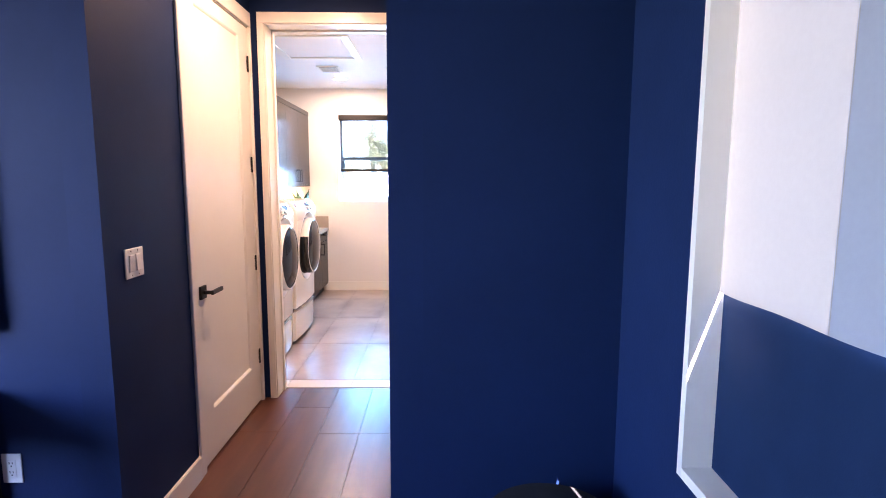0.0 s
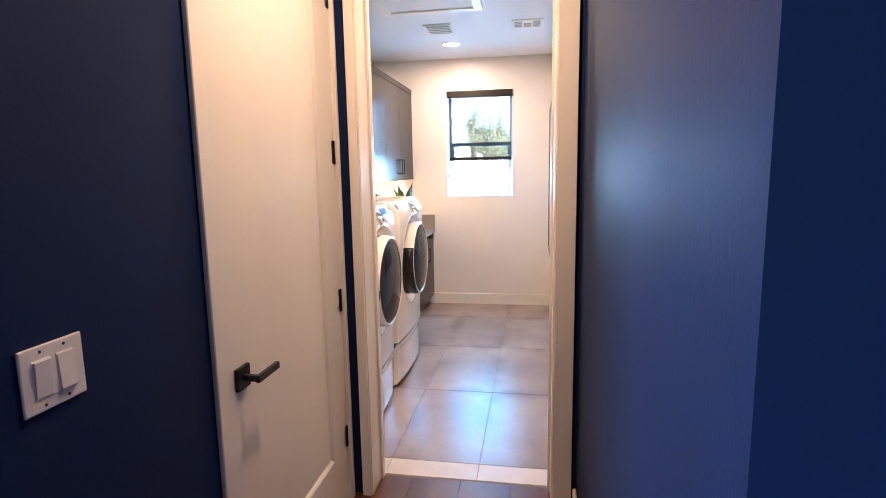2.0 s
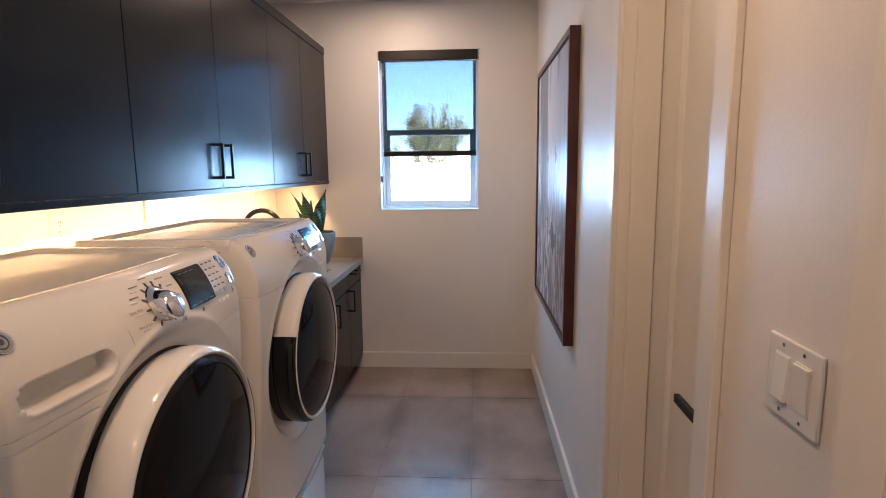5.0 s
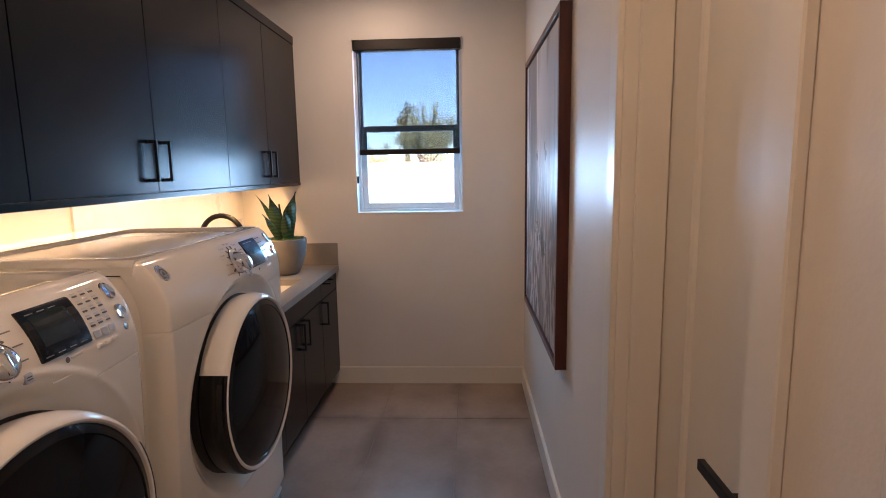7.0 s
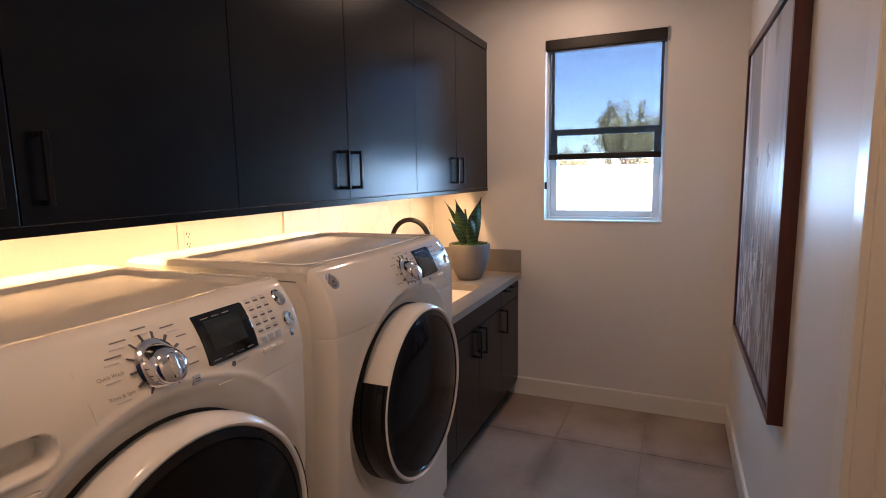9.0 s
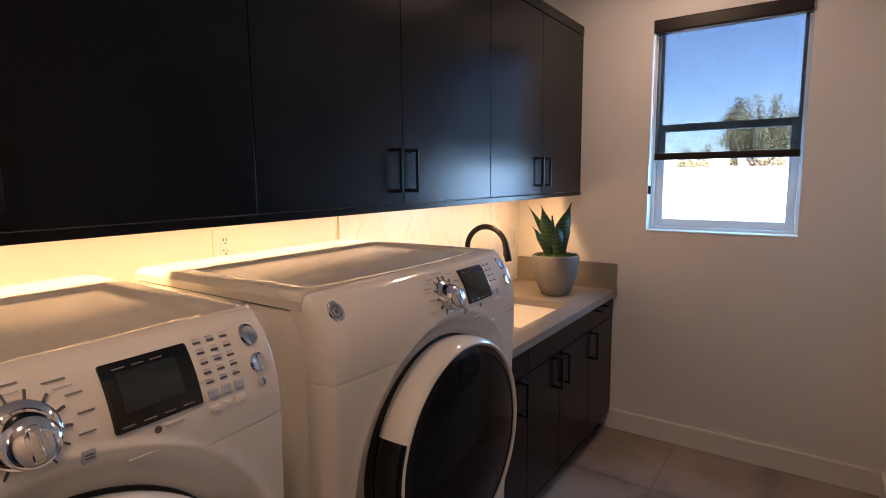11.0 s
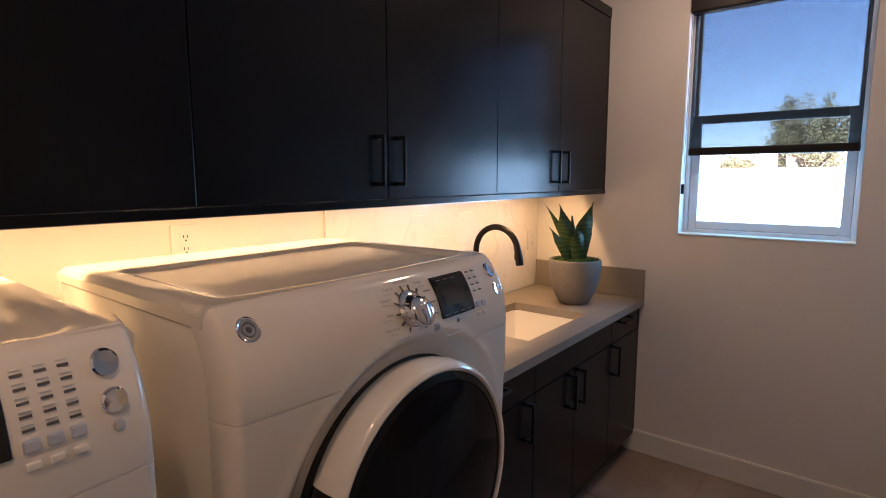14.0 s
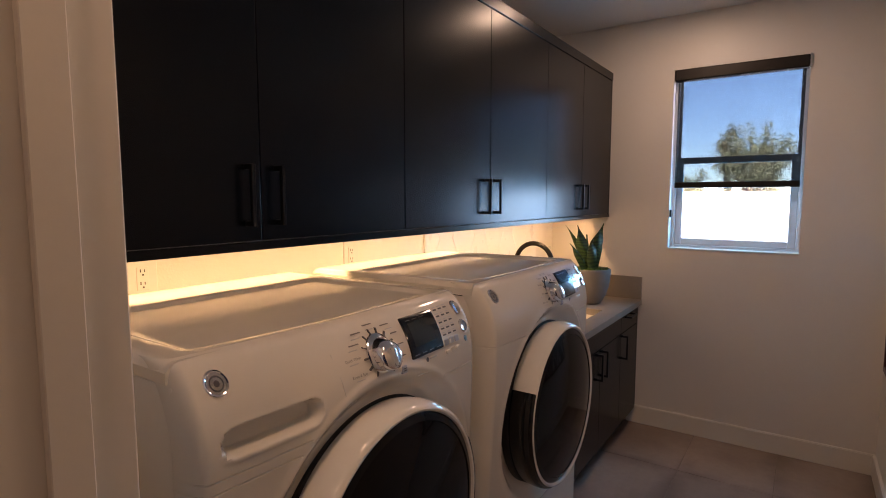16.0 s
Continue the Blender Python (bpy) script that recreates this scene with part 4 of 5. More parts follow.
    us = sorted(set([round(0.020 / AW * (1 - math.cos(radians(a))), 5) for a in range(0, 91, 10)] + spread(0.031, 0.969, 96) + (spread(0.075, 0.345, 44) if washer else []) + [round(1 - 0.020 / AW * (1 - math.cos(radians(a))), 5) for a in range(0, 91, 10)]))
    bm = grid(us, [(z - 0.38) / (1.345 - 0.38) for z in zs], front)
    part("front_panel", bm, ENAMEL, w, "curved glossy white front with control fascia", smooth=True)

    # round door
    dr = part("door_ring", lathe([(0.2570, -1.4520), (0.2625, -1.432), (0.2649, -1.413), (0.2644, -1.399), (0.2625, -1.3865), (0.2592, -1.3770), (0.2550, -1.3712), (0.2508, -1.3690), (0.2470, -1.3700), (0.2445, -1.3735), (0.2435, -1.382)], (0, dc, zc), "x", 96), ENAMEL2, w,
              "glossy white door ring", smooth=True)
    part("glass_rim", lathe([(0.2450, -1.3755), (0.239, -1.3725), (0.228, -1.3690), (0.226, -1.372)], (0, dc, zc), "x", 80), GLASSR, dr, "smoked grey glass rim", smooth=True)
    part("glass", lathe([(0.229, -1.3715), (0.19, -1.363), (0.13, -1.355), (0.06, -1.350), (0.0, -1.349)], (0, dc, zc), "x", 80), GLASSD, dr, "dark tinted bulging glass", smooth=True)
    part("gasket", lathe([(0.2640, -1.470), (0.2640, -1.449), (0.2570, -1.447)], (0, dc, zc), "x", 80), GASKET, dr, smooth=True)
    a0, a1 = (156, 246) if not washer else (-60, 27)
    part("door_grip", lathe([(0.258, -1.450), (0.2645, -1.432), (0.2670, -1.413), (0.2664, -1.397), (0.2643, -1.3845), (0.2605, -1.3745), (0.2570, -1.3708), (0.2548, -1.3735), (0.2570, -1.388), (0.258, -1.405), (0.254, -1.447)], (0, dc, zc), "x", 40, a0, a1, closed=True), GRIPM, dr, "black recessed door grip", smooth=True)
    part("grip_slot", lathe([(0.2652, -1.3950), (0.2664, -1.3930), (0.2636, -1.3805), (0.2626, -1.3820)], (0, dc, zc), "x", 36, a0 + 5, a1 - 5, closed=True), GASKET, dr, "matte black finger slot", smooth=True)
    if washer:
        hy, hz = dc - 0.272, zc - 0.075
        hb = part("hinge_block", box(-1.446, -1.402, hy - 0.010, hy + 0.012, hz - 0.025, hz + 0.025, 0.004), GRIPM, dr, "black plastic hinge block", smooth=True)
        part("hinge_mark", boxes((-1.402, -1.4015, hy - 0.005, hy + 0.007, hz + 0.004, hz + 0.007), (-1.402, -1.4015, hy + 0.001, hy + 0.004, hz - 0.008, hz + 0.004)), INKL, dr)

    # fascia
    fxp = -1.4155
    ky, kz = yc + (0.016 if not washer else 0.012), 1.277
    k = part("dial", lathe([(0.0360, 0.0), (0.0360, 0.004), (0.0325, 0.008), (0.0292, 0.010), (0.0288, 0.020), (0.0278, 0.028), (0.0250, 0.034), (0.0195, 0.0380), (0.0105, 0.0402), (0.0, 0.0408)], (fxp, ky, kz), "x", 48), CHROME, w, "chrome programme dial", smooth=True)
    bm = boxes((fxp + 0.027, fxp + 0.0418, ky - 0.0080, ky + 0.0080, kz - 0.0195, kz + 0.0195), bev=0.006, seg=4)
    part("dial_grip", bm, CHROME, k, smooth=True)
    for n in range(12):
        a = radians(-60 + n * 27)
        cy, cz = ky + 0.0405 * math.cos(a), kz + 0.0405 * math.sin(a)
        bm = box(fxp - 0.001, fxp + 0.0035, -0.005, 0.005, -0.0011, 0.0011)
        bmesh.ops.rotate(bm, cent=(fxp, 0, 0), matrix=Matrix.Rotation(a, 3, "X"), verts=bm.verts)
        bmesh.ops.translate(bm, vec=(0, cy, cz), verts=bm.verts)
        part("tick", bm, INK, w)
    names = [(-118, "Quick Dry", -0.062), (-150, "Perm Press", -0.07), (180, "Bulky", -0.072), (150, "Delicates", -0.07), (124, "Cottons", -0.066), (94, "Mixed Loads", 0.0), (58, "Towels", 0.066)]
    if washer:
        names = [(-118, "", 0), (-150, "Rinse & Spin", 0), (176, "Quick Wash", 0), (150, "", 0), (124, "", 0), (94, "", 0), (58, "", 0)]
    for a, txt, _ in names:
        cy, cz = ky + 0.053 * math.cos(radians(a)), kz + 0.052 * math.sin(radians(a))
        if abs(a) > 100:
            al = "RIGHT"
        else:
            al = "CENTER" if a > 80 else "LEFT"
        if txt:
            words("printed_word", txt, (fxp + 0.0012, cy, cz), 0.0076, INKW, w, "+x", 0, al)
        else:
            L = 0.024
            o = {"RIGHT": -L / 2, "CENTER": 0, "LEFT": L / 2}[al]
            part("printed_bar", boxes((fxp - 0.002, fxp + 0.0012, cy + o - L / 2, cy + o + L / 2, cz - 0.0008, cz + 0.0008)), INKW, w)
        o = {"RIGHT": -0.018, "CENTER": 0, "LEFT": 0.018}[al]
        if not -130 < a < -100:
            part("printed_bar", boxes((fxp - 0.002, fxp + 0.001, cy + o - 0.010, cy + o + 0.010, cz - 0.0090, cz - 0.0078)), INKL, w)
    for a in (30, 4, -22):
        cy, cz = ky + 0.053 * math.cos(radians(a)), kz + 0.052 * math.sin(radians(a))
        part("printed_bar", boxes((fxp - 0.002, fxp + 0.0012, cy, cy + 0.018, cz - 0.0008, cz + 0.0008)), INKW, w)
    part("select_button", box(fxp - 0.004, fxp + 0.004, ky + 0.046, ky + 0.062, kz - 0.054, kz - 0.038, 0.002), BUTTON, w, "pale grey square button")
    part("select_label", boxes((fxp + 0.004, fxp + 0.0045, ky + 0.049, ky + 0.059, kz - 0.0445, kz - 0.043), (fxp + 0.004, fxp + 0.0045, ky + 0.049, ky + 0.059, kz - 0.0485, kz - 0.047)), INK, w)
    d0 = yc + (0.092 if not washer else 0.097)
    disp = part("display", box(fxp - 0.006, fxp + 0.004, d0, d0 + 0.116, 1.241, 1.323, 0.003), SCREEN, w, "black glass display")
    part("screen", boxes((fxp + 0.004, fxp + 0.0045, d0 + 0.016, d0 + 0.094, 1.264, 1.312)), LCD, disp, "dim grey-green screen")
    for i in range(4):
        part("screen_print", boxes((fxp + 0.004, fxp + 0.0047, d0 + 0.008 + i * 0.026, d0 + 0.024 + i * 0.026, 1.2475, 1.249)), INKW, disp)
    for i in range(3):
        part("screen_print", boxes((fxp + 0.004, fxp + 0.0047, d0 + 0.014 + i * 0.024, d0 + 0.03 + i * 0.024, 1.3155, 1.3168)), INKW, disp)
    b0 = d0 + 0.123
    cols = 3 if washer else 2
    for c in range(cols):
        y = b0 + c * 0.0215 + 0.004
        for r in range(5 if washer else 4):
            z = 1.318 - r * 0.0135
            part("indicator_mark", boxes((fxp - 0.004, fxp + 0.0014, y, y + 0.011, z - 0.0013, z + 0.0013)), INK, w)
            part("printed_bar", boxes((fxp - 0.004, fxp + 0.0011, y, y + 0.011, z + 0.0045, z + 0.0057)), INKL, w)
        part("option_button", box(fxp - 0.006, fxp + 0.0032, y - 0.002, y + 0.0135, 1.241, 1.2545, 0.002), BUTTON, w, "pale grey button")
        part("option_button", box(fxp - 0.006, fxp + 0.0032, y - 0.002, y + 0.0125, 1.222, 1.231, 0.002), ENAMEL2, w, "white button")
    part("printed_bar", boxes((fxp - 0.003, fxp + 0.0012, d0 + 0.06, d0 + 0.085, 1.228, 1.231)), INKL, w)
    part("round_mark", lathe([(0.0, 0.001), (0.005, 0.001)], (fxp, d0 + 0.05, 1.2295), "x", 16), INK, w)
    for z, r in ((1.310, 0.0155), (1.268, 0.0145)):
        part("chrome_button", lathe([(r, -0.012), (r, 0.003), (r * 0.85, 0.006), (r * 0.3, 0.0045), (0.0, 0.004)], (fxp - 0.0005, y1 - 0.047, z), "x", 24), CHROME, w, "round chrome button", smooth=True)
    if washer:
        part("small_button", lathe([(0.007, -0.012), (0.007, 0.002), (0.0, 0.003)], (fxp - 0.0005, y1 - 0.047, 1.238), "x", 16), CHROME, w, smooth=True)
    part("groove", tube([(fxp + 0.0004, d0 + 0.01, 1.205), (fxp + 0.0012, d0 + 0.06, 1.203), (fxp + 0.0004, d0 + 0.075, 1.2045)], 0.0012, 6), ENAMEL2, w)
    by = y0 + 0.052
    bx = fxp - 0.0005
    lg = part("badge", lathe([(0.0180, -0.014), (0.0180, 0.001), (0.0165, 0.0030), (0.0148, 0.0018)], (bx, by, 1.307), "x", 32), CHROME, w, "round chrome badge", smooth=True)
    part("badge_face", lathe([(0.015, 0.0016), (0.0, 0.0022)], (bx, by, 1.307), "x", 32), SILVER, lg)
    part("badge_mark", lathe([(0.0085, 0.0018), (0.0096, 0.0030), (0.0107, 0.0018)], (bx, by, 1.307), "x", 28), INK, lg, smooth=True)
    part("badge_mark", lathe([(0.0, 0.0032), (0.0035, 0.0030), (0.0045, 0.0018)], (bx, by, 1.307), "x", 20), INK, lg, smooth=True)
    if washer:
        sy1 = y0 + 0.222
        part("drawer_joint", tube([(fxp + 0.0002, sy1 + 0.035, 1.30), (fxp + 0.0004, sy1 + 0.042, 1.25), (fxp + 0.0002, sy1 + 0.045, 1.225)], 0.0008, 6), ENAMEL2, w)
    for c in w.children_recursive:
        kind = c.name.split(".")[0]
        if kind in ("cabinet", "top_cover", "top_seam", "front_panel"):
            continue
        if kind in ("display", "screen"):
            bm = bmesh.new()
            bm.from_mesh(c.data)
            bmesh.ops.subdivide_edges(bm, edges=bm.edges[:], cuts=5, use_grid_fill=True)
            bm.to_mesh(c.data)
            bm.free()
        for v in c.data.vertices:
            if v.co.z + 0.375 > 1.185:
                v.co.x -= lean(v.co.z + 0.375) + bow(v.co.y)
    return w


def reshape(ob, sy, sz, dx, dz):
    """Widens and heightens all parts of a thing about its base."""
    m = Matrix.Translation((dx, 0, dz)) @ Matrix.Diagonal((1, sy, sz, 1))
    for c in ob.children_recursive:
        c.data.transform(m)
        if "door_ring" in (c.name.split(".")[0], c.parent.name.split(".")[0]):
            # the door stays a true circle
            mid = 0.0175 * sy if ob.name == "washing_machine" else 0.010 * sy
            c.data.transform(Matrix.Translation((0, mid, 0)) @ Matrix.Diagonal((1, sz / sy, 1, 1)) @ Matrix.Translation((0, -mid, 0)))


for yc, first in ((5.247, True), (6.104, False)):
    reshape(pedestal(yc), 1.06, 0.905, 0.003, 0)
    if first:
        m_ = machine("washing_machine", "white front-loading washing machine with dark round door", yc, True)
    else:
        m_ = machine("tumble_dryer", "white front-loading tumble dryer with dark round door", yc, False)
    reshape(m_, 1.06 if first else 1.065, 1.02, 0.024, 1.286 - 0.375 - 1.02 * (1.307 - 0.375))

# ---------------------------------------------------------------- plant
PX, PY = -1.886, 7.915
pl = thing("potted_plant", (PX, PY, 0.8705), "snake plant in a round grey cement pot", "plant")
part("pot", lathe([(0.0, 0.0), (0.064, 0.0), (0.076, 0.006), (0.100, 0.05), (0.122, 0.11), (0.132, 0.17), (0.134, 0.215), (0.131, 0.228), (0.124, 0.232), (0.118, 0.228), (0.118, 0.19), (0.0, 0.19)], (PX, PY, 0.8705), n=56), CONCRETE, pl, smooth=True)
rng = random.Random(4)
bm = bmesh.new()
for _ in range(420):
    r, a = 0.115 * math.sqrt(rng.random()), rng.random() * 6.283
    p = Vector((PX + r * math.cos(a), PY + r * math.sin(a), 0.8705 + 0.212 + rng.random() * 0.014))
    d = Vector((rng.uniform(-1, 1), rng.uniform(-1, 1), rng.uniform(0.2, 1.2))).normalized() * rng.uniform(0.012, 0.026)
    sd = d.cross(Vector((rng.uniform(-1, 1), rng.uniform(-1, 1), 0.3))).normalized() * 0.0028
    bm.faces.new([bm.verts.new(q) for q in (p - sd, p + sd, p + d)])
part("moss", bm, MOSS, pl, "tufts of green moss")
part("moss_bed", lathe([(0.117, 0.212), (0.08, 0.222), (0.0, 0.226)], (PX, PY, 0.8705), n=32), MOSS, pl, smooth=True)


def blade(x, y, h, w, lean_x, lean_y, turn, curl):
    def f(u, v):
        z = h * v
        wid = w * (0.55 + 0.45 * math.sin(min(v * 1.7, 1.57))) * (1 - smooth_step(0.55, 1.0, v)) + 0.001
        s = (u - 0.5) * 2
        off = wid * s
        fold = 0.35 * wid * s * s
        ca, sa = math.cos(turn), math.sin(turn)
        wave = 0.006 * math.sin(v * 9 + s * 2)
        bx, by = lean_x * v ** 1.6 + curl * v ** 3 * ca, lean_y * v ** 1.6 + curl * v ** 3 * sa
        return Vector((x + off * ca - (fold + wave) * sa + bx, y + off * sa + (fold + wave) * ca + by, 1.081 + z))
    bm = grid(spread(0, 1, 6), spread(0, 1, 18), f)
    ext = bmesh.ops.extrude_face_region(bm, geom=bm.faces[:])
    nv = [g for g in ext["geom"] if isinstance(g, bmesh.types.BMVert)]
    bmesh.ops.translate(bm, vec=(-math.sin(turn) * 0.003, math.cos(turn) * 0.003, 0), verts=nv)
    part("leaf", bm, LEAF, pl, "stiff banded green leaf", smooth=True)


RX, RY = 0.78, 0.62   # the tuft fans out along this line
for out, back, h, w, lean, turn, curl in ((0.022, 0.0, 0.315, 0.047, 0.055, 0.67, 0.01), (-0.022, 0.01, 0.305, 0.041, -0.055, 0.58, -0.01),
                                          (-0.030, 0.03, 0.305, 0.019, -0.110, 0.45, -0.02), (-0.045, -0.01, 0.185, 0.027, -0.085, 0.8, -0.01),
                                          (0.004, -0.03, 0.215, 0.036, 0.008, 0.7, 0.0), (0.045, 0.025, 0.235, 0.030, 0.035, 0.35, 0.0), (0.0, 0.045, 0.24, 0.032, -0.01, 1.0, 0.0)):
    blade(PX + RX * out - RY * back, PY + RY * out + RX * back, h, w, RX * lean, RY * lean, turn, curl)

# ---------------------------------------------------------------- picture
PY0, PY1, PZ0, PZ1 = 6.62, 7.80, 0.718, 2.118
pic = thing("framed_painting", (XR, (PY0 + PY1) / 2, PZ0), "tall abstract grey and rust painting in a reddish-brown frame", "picture")
fd = 0.046
part("frame", boxes((XR - fd, XR, PY0, PY0 + 0.028, PZ0, PZ1), (XR - fd, XR, PY1 - 0.028, PY1, PZ0, PZ1), (XR - fd, XR, PY0 + 0.028, PY1 - 0.028, PZ0, PZ0 + 0.028), (XR - fd, XR, PY0 + 0.028, PY1 - 0.028, PZ1 - 0.028, PZ1), bev=0.0015), FRAMEW, pic)
# dark sheet behind the canvas stands in for the shade in the gap
part("shadow_gap", boxes((XR - 0.016, XR - 0.004, PY0 + 0.028, PY1 - 0.028, PZ0 + 0.028, PZ1 - 0.028)), GASKET, pic)
part("canvas", box(XR - 0.037, XR - 0.016, PY0 + 0.036, PY1 - 0.036, PZ0 + 0.036, PZ1 - 0.036, 0.003), ART, pic)

# ---------------------------------------------------------------- bedroom
tv = thing("television", (-2.3, YB - 0.03, 0.95), "black flat-screen television on the navy wall", "television")
part("bezel", box(-3.00, -1.772, YB - 0.055, YB - 0.02, 0.962, 1.885, 0.006), GASKET, tv)
part("screen", boxes((-2.99, -1.782, YB - 0.0562, YB - 0.055, 0.975, 1.875)), TVM, tv)
part("mount", boxes((-2.5, -2.15, YB - 0.02, YB, 1.25, 1.6)), BLACK, tv)
con = thing("console_table", (-2.3, 2.62, 0), "black stained wooden console under the television", "table")
part("top", box(-3.3, -1.80, 2.42, 2.845, 0.70, 0.735, 0.004), DARKWOOD, con)
for x in (-3.28, -1.86):
    for y in (2.44, 2.79):
        part("leg", box(x, x + 0.045, y, y + 0.045, 0, 0.70, 0.003), DARKWOOD, con)
part("apron", boxes((-3.26, -1.84, 2.47, 2.81, 0.58, 0.70)), DARKWOOD, con)
part("sheet", boxes((-2.12, -1.83, 2.47, 2.68, 0.7355, 0.742), bev=0.001), PAPER, thing("paper_booklet", (-1.97, 2.57, 0.7355), "white paper booklet on the black console", "booklet"))
pf = thing("ottoman", (0.20, 2.42, 0), "round black cloth ottoman beside the navy wall", "ottoman")
part("cushion", lathe([(0.0, 0.495), (0.14, 0.492), (0.215, 0.475), (0.242, 0.43), (0.25, 0.30), (0.24, 0.08), (0.22, 0.06), (0.0, 0.06)], (0.20, 2.42, 0), n=40), BOUCLE, pf, smooth=True)
for a in range(4):
    part("foot", lathe([(0.0, 0.0), (0.018, 0.0), (0.022, 0.07), (0.0, 0.07)], (0.20 + 0.16 * math.cos(a * 1.5708 + 0.7), 2.42 + 0.16 * math.sin(a * 1.5708 + 0.7), 0), n=12), DARKWOOD, pf)

bw = thing("window_2", (BR + 0.07, 1.4, BZ0), "white framed bedroom window behind fabric shades", "window", kind="structure")
part("casing", boxes((BR - 0.018, BR, BW1, BW1 + 0.026, BZ0 - 0.026, BZ1 + 0.026), (BR - 0.018, BR, BW0 - 0.026, BW0, BZ0 - 0.026, BZ1 + 0.026), (BR - 0.018, BR, BW0, BW1, BZ1, BZ1 + 0.026), (BR - 0.018, BR, BW0, BW1, BZ0 - 0.026, BZ0), bev=0.002), TRIM, bw)
part("jamb", boxes((BR - 0.0205, BR + 0.15, BW1 - 0.006, BW1, BZ0, BZ1), (BR - 0.0205, BR + 0.15, BW0, BW0 + 0.006, BZ0, BZ1), (BR - 0.0205, BR + 0.15, BW0, BW1, BZ1 - 0.006, BZ1), (BR - 0.0205, BR + 0.15, BW0, BW1, BZ0, BZ0 + 0.006)), TRIM, bw)
sh2 = thing("fabric_shade", (BR + 0.06, 1.4, BZ0), "white over dark blue fabric shades filling the bedroom window", "window shade")


def cloth(z0, z1, x, y0, y1, wav):
    return grid(spread(y0, y1, 40), spread(z0, z1, 4), lambda y, z: Vector((x + 0.004 * math.sin(y * 9), y, z + (0.0025 * math.sin(y * 17) if abs(z - wav) < 1e-6 else 0))))


part("upper_fabric", cloth(1.243, BZ1 - 0.003, BR + 0.045, 1.813, BW1 - 0.003, 1.243), FABRICW, sh2, "translucent white fabric")
part("near_fabric", cloth(1.243, BZ1 - 0.003, BR + 0.045, BW0 + 0.003, 1.817, 1.243), FABRICG, sh2, "grey-blue near stretch of fabric")
part("lower_fabric", cloth(BZ0 + 0.003, 1.253, BR + 0.055, BW0 + 0.003, BW1 - 0.003, 0), FABRICB, sh2, "dark blue fabric")

# ---------------------------------------------------------------- outside
solid("ground", grid(spread(-400, 400, 8), spread(8.6, 800, 8), lambda x, y: Vector((x, y, -0.35))), SAND, "pale sunlit desert ground outside", "ground")
solid("garden_wall", boxes((-40, 30, 17.0, 17.25, -0.35, 1.62), (-40, 30, 16.95, 17.3, 1.62, 1.70)), STUCCO, "pale sunlit stucco garden wall", "wall")


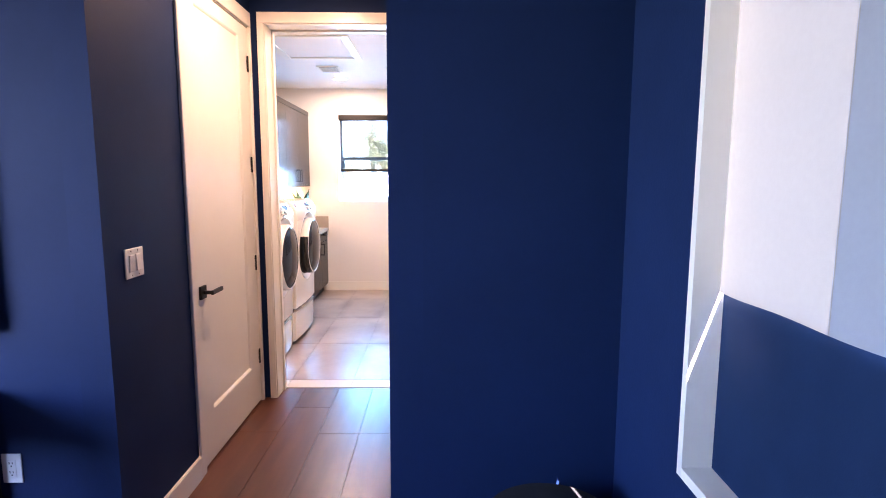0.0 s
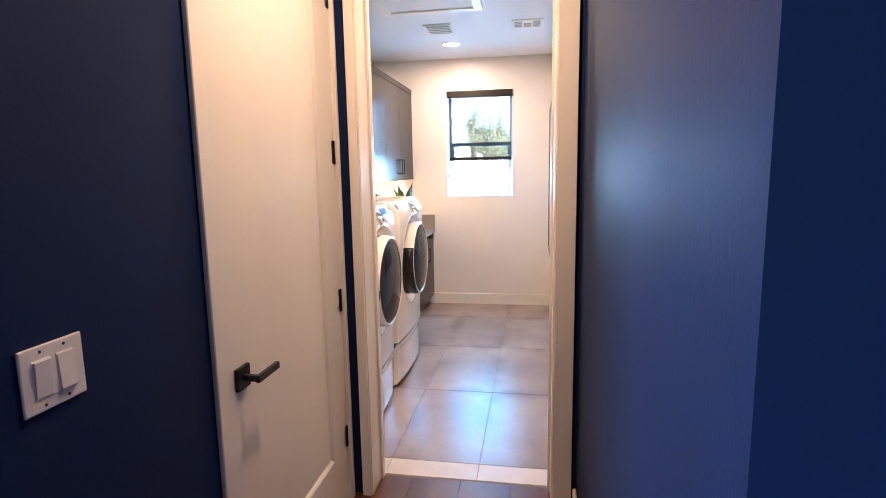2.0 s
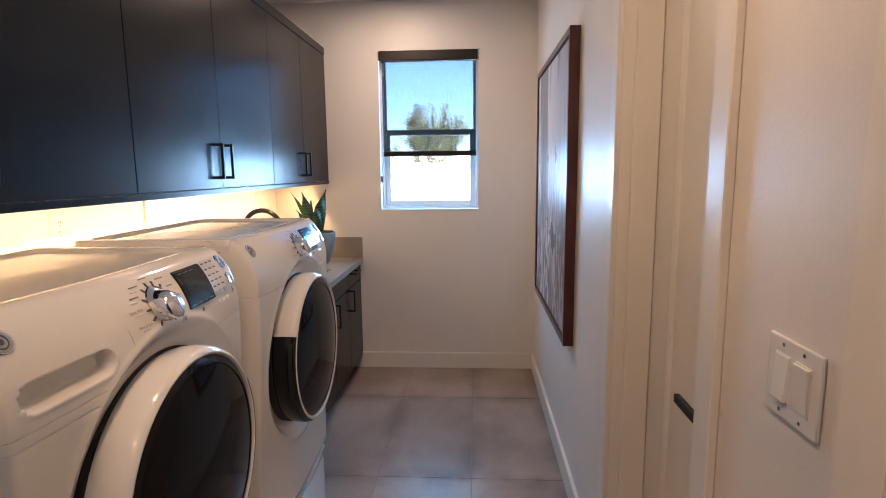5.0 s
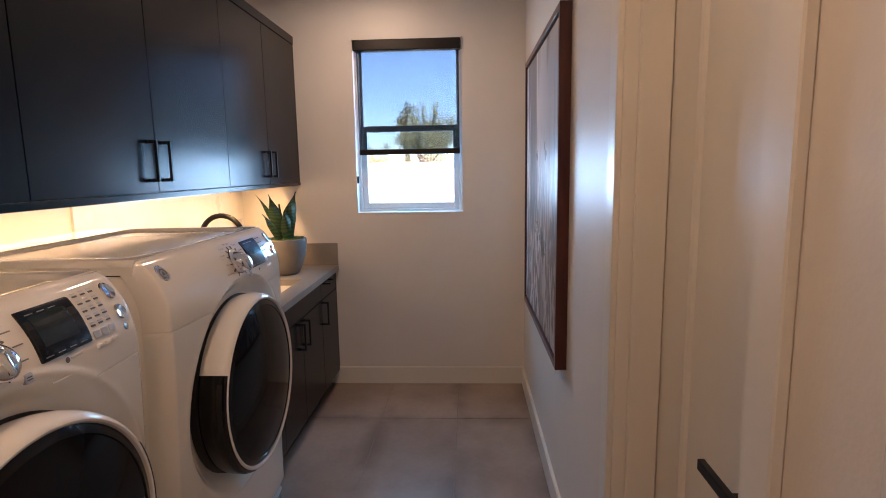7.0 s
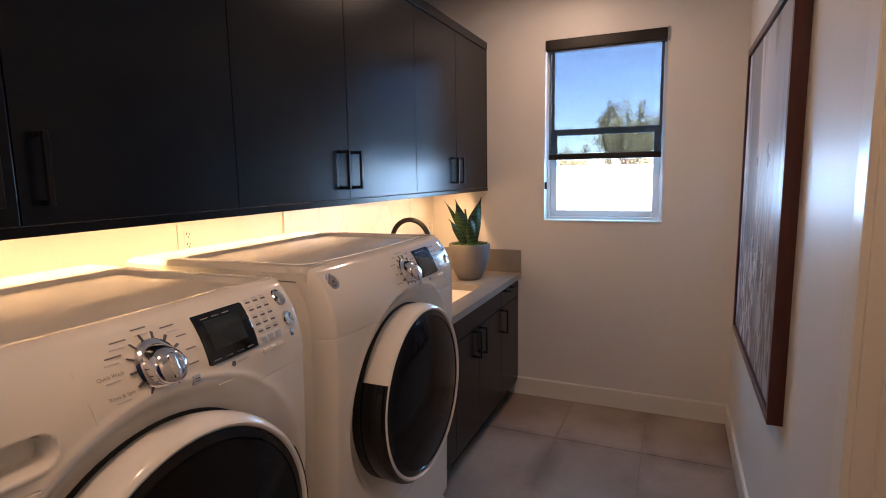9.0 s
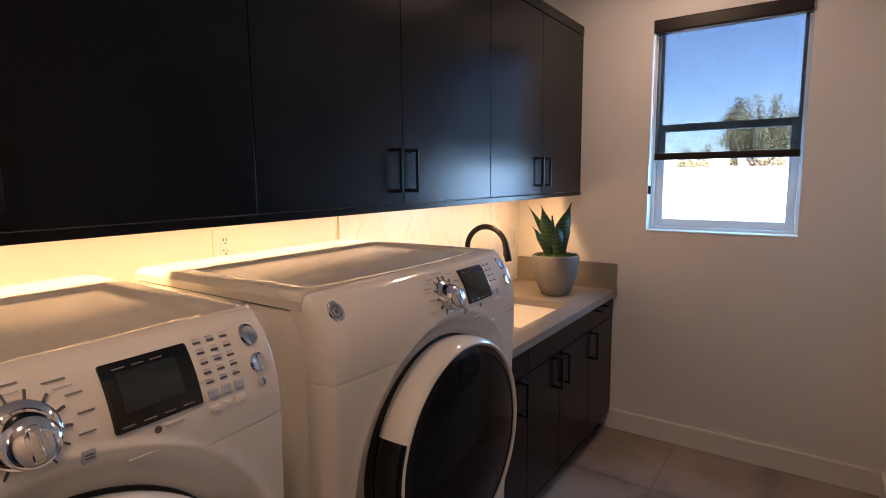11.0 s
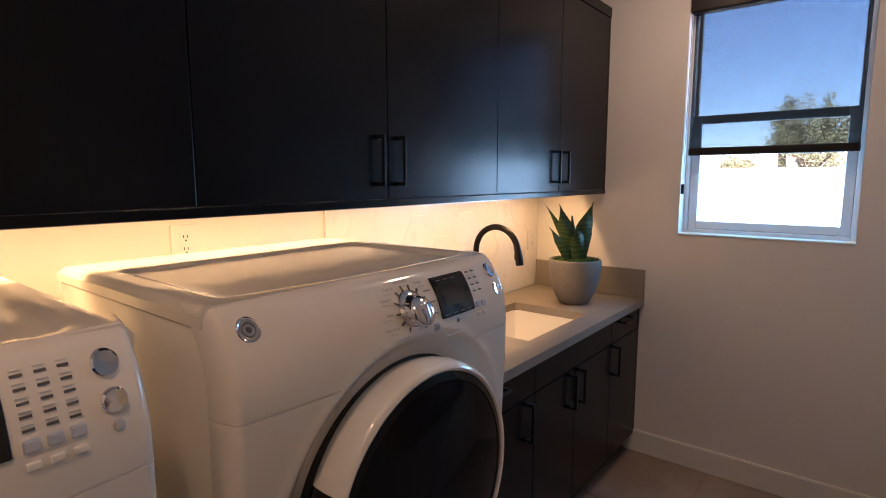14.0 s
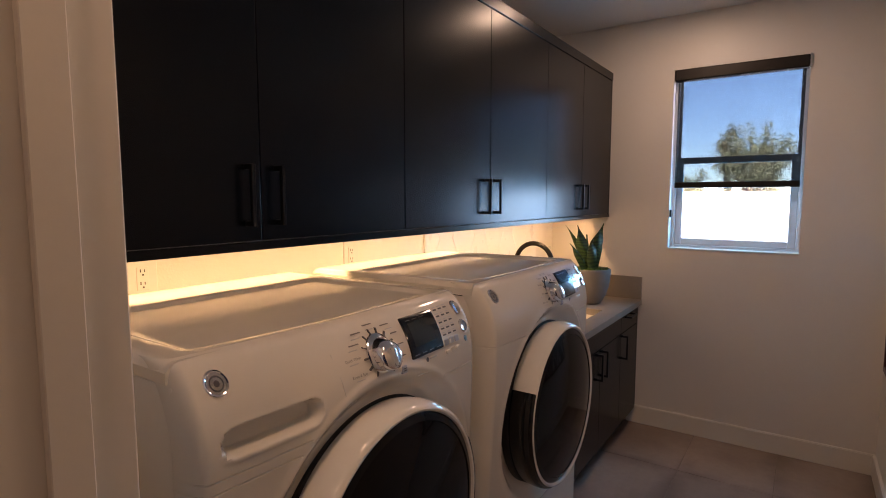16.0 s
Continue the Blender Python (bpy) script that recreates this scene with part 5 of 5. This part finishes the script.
def tree(place, height, spread_r, seed, limb_count):
    r = random.Random(seed)
    x, y, z = place
    t = thing("tree", place, "feathery olive-green tree beyond the garden wall", "tree")
    limbs = bmesh.new()

    def join(bm):
        tmp = bpy.data.meshes.new("tmp")
        bm.to_mesh(tmp)
        bm.free()
        limbs.from_mesh(tmp)
        bpy.data.meshes.remove(tmp)

    part("trunk", tube([(x, y, z), (x + 0.1, y, z + height * 0.25), (x - 0.05, y, z + height * 0.5)], [0.22, 0.16, 0.1], 10), BARK, t)
    tips = []
    for _ in range(limb_count):
        a, e = r.random() * 6.283, r.uniform(0.15, 1.35)
        ln = spread_r * r.uniform(0.55, 1.0)
        s = Vector((x, y, z + height * r.uniform(0.3, 0.5)))
        d = Vector((math.cos(a) * math.cos(e), math.sin(a) * math.cos(e), math.sin(e) * 1.1))
        p1, p2 = s + d * ln * 0.5, s + d * ln + Vector((0, 0, 0.15 * ln))
        join(tube([s, p1, p2], [0.05, 0.03, 0.008], 5))
        tips += [p1 + (p2 - p1) * k / 4 for k in range(1, 5)]
    part("limbs", limbs, BARK, t)
    bm = bmesh.new()
    for p in tips:
        for _ in range(48):
            q = p + Vector((r.gauss(0, 0.13), r.gauss(0, 0.13), r.gauss(0.05, 0.15)))
            d = Vector((r.uniform(-1, 1), r.uniform(-1, 1), r.uniform(-0.6, 1))).normalized() * r.uniform(0.08, 0.20)
            sd = d.cross(Vector((r.uniform(-1, 1), r.uniform(-1, 1), r.uniform(-1, 1)))).normalized() * 0.028
            bm.faces.new([bm.verts.new(k) for k in (q - sd, q + sd, q + d)])
    part("crown", bm, LEAFT, t)


tree((-2.7, 31.0, -0.35), 5.2, 2.2, 11, 46)
tree((-3.8, 31.6, -0.35), 9.0, 0.55, 14, 9)
tree((-5.6, 32.5, -0.35), 3.6, 1.2, 12, 30)

# ---------------------------------------------------------------- floor pieces
XJ = [XB, -2.20, -1.73, -1.26, -0.79, -0.325, XR + 0.14]
YJ = [4.845, 5.765, 6.71, 7.67, YF]
for i in range(len(XJ) - 1):
    for j in range(len(YJ) - 1):
        part("tile", box(XJ[i] + 0.0017, XJ[i + 1] - 0.0017, YJ[j] + 0.0017, YJ[j + 1] - 0.0017, -0.004, 0.0, 0.0008, 1), FTILE, sub)
for i in range(len(XJ) - 1):
    part("tile", box(XJ[i] + 0.0017, XJ[i + 1] - 0.0017, 4.697, 4.8433, -0.004, 0.0, 0.0008, 1), THRESH, sub)
rng = random.Random(8)
PW = 0.2445
cols = [-1.11 + PW * k for k in range(-13, 7)]
for k, x in enumerate(cols):
    if x + PW < -4.2 or x > BR:
        continue
    y = -2.45 - rng.random() * 1.2
    stops = [y]
    while stops[-1] < 4.71:
        stops.append(stops[-1] + rng.uniform(1.1, 1.9))
    if abs(x + 1.11) < 0.01:
        stops = [s for s in stops if s < 3.2] + [4.34, 6]
    if abs(x + 0.6210) < 0.01:
        stops = [s for s in stops if s < 2.9] + [3.97, 6]
    for a, b in zip(stops, stops[1:]):
        a, b = max(a, -2.45), min(b, 4.683)
        if b - a < 0.02:
            continue
        xa, xb = max(x, -4.2), min(x + PW, BR)
        part("plank", box(xa + 0.0009, xb - 0.0009, a + 0.0009, b - 0.0009, -0.0055, 0.0, 0.0012, 1), WOOD, wood)
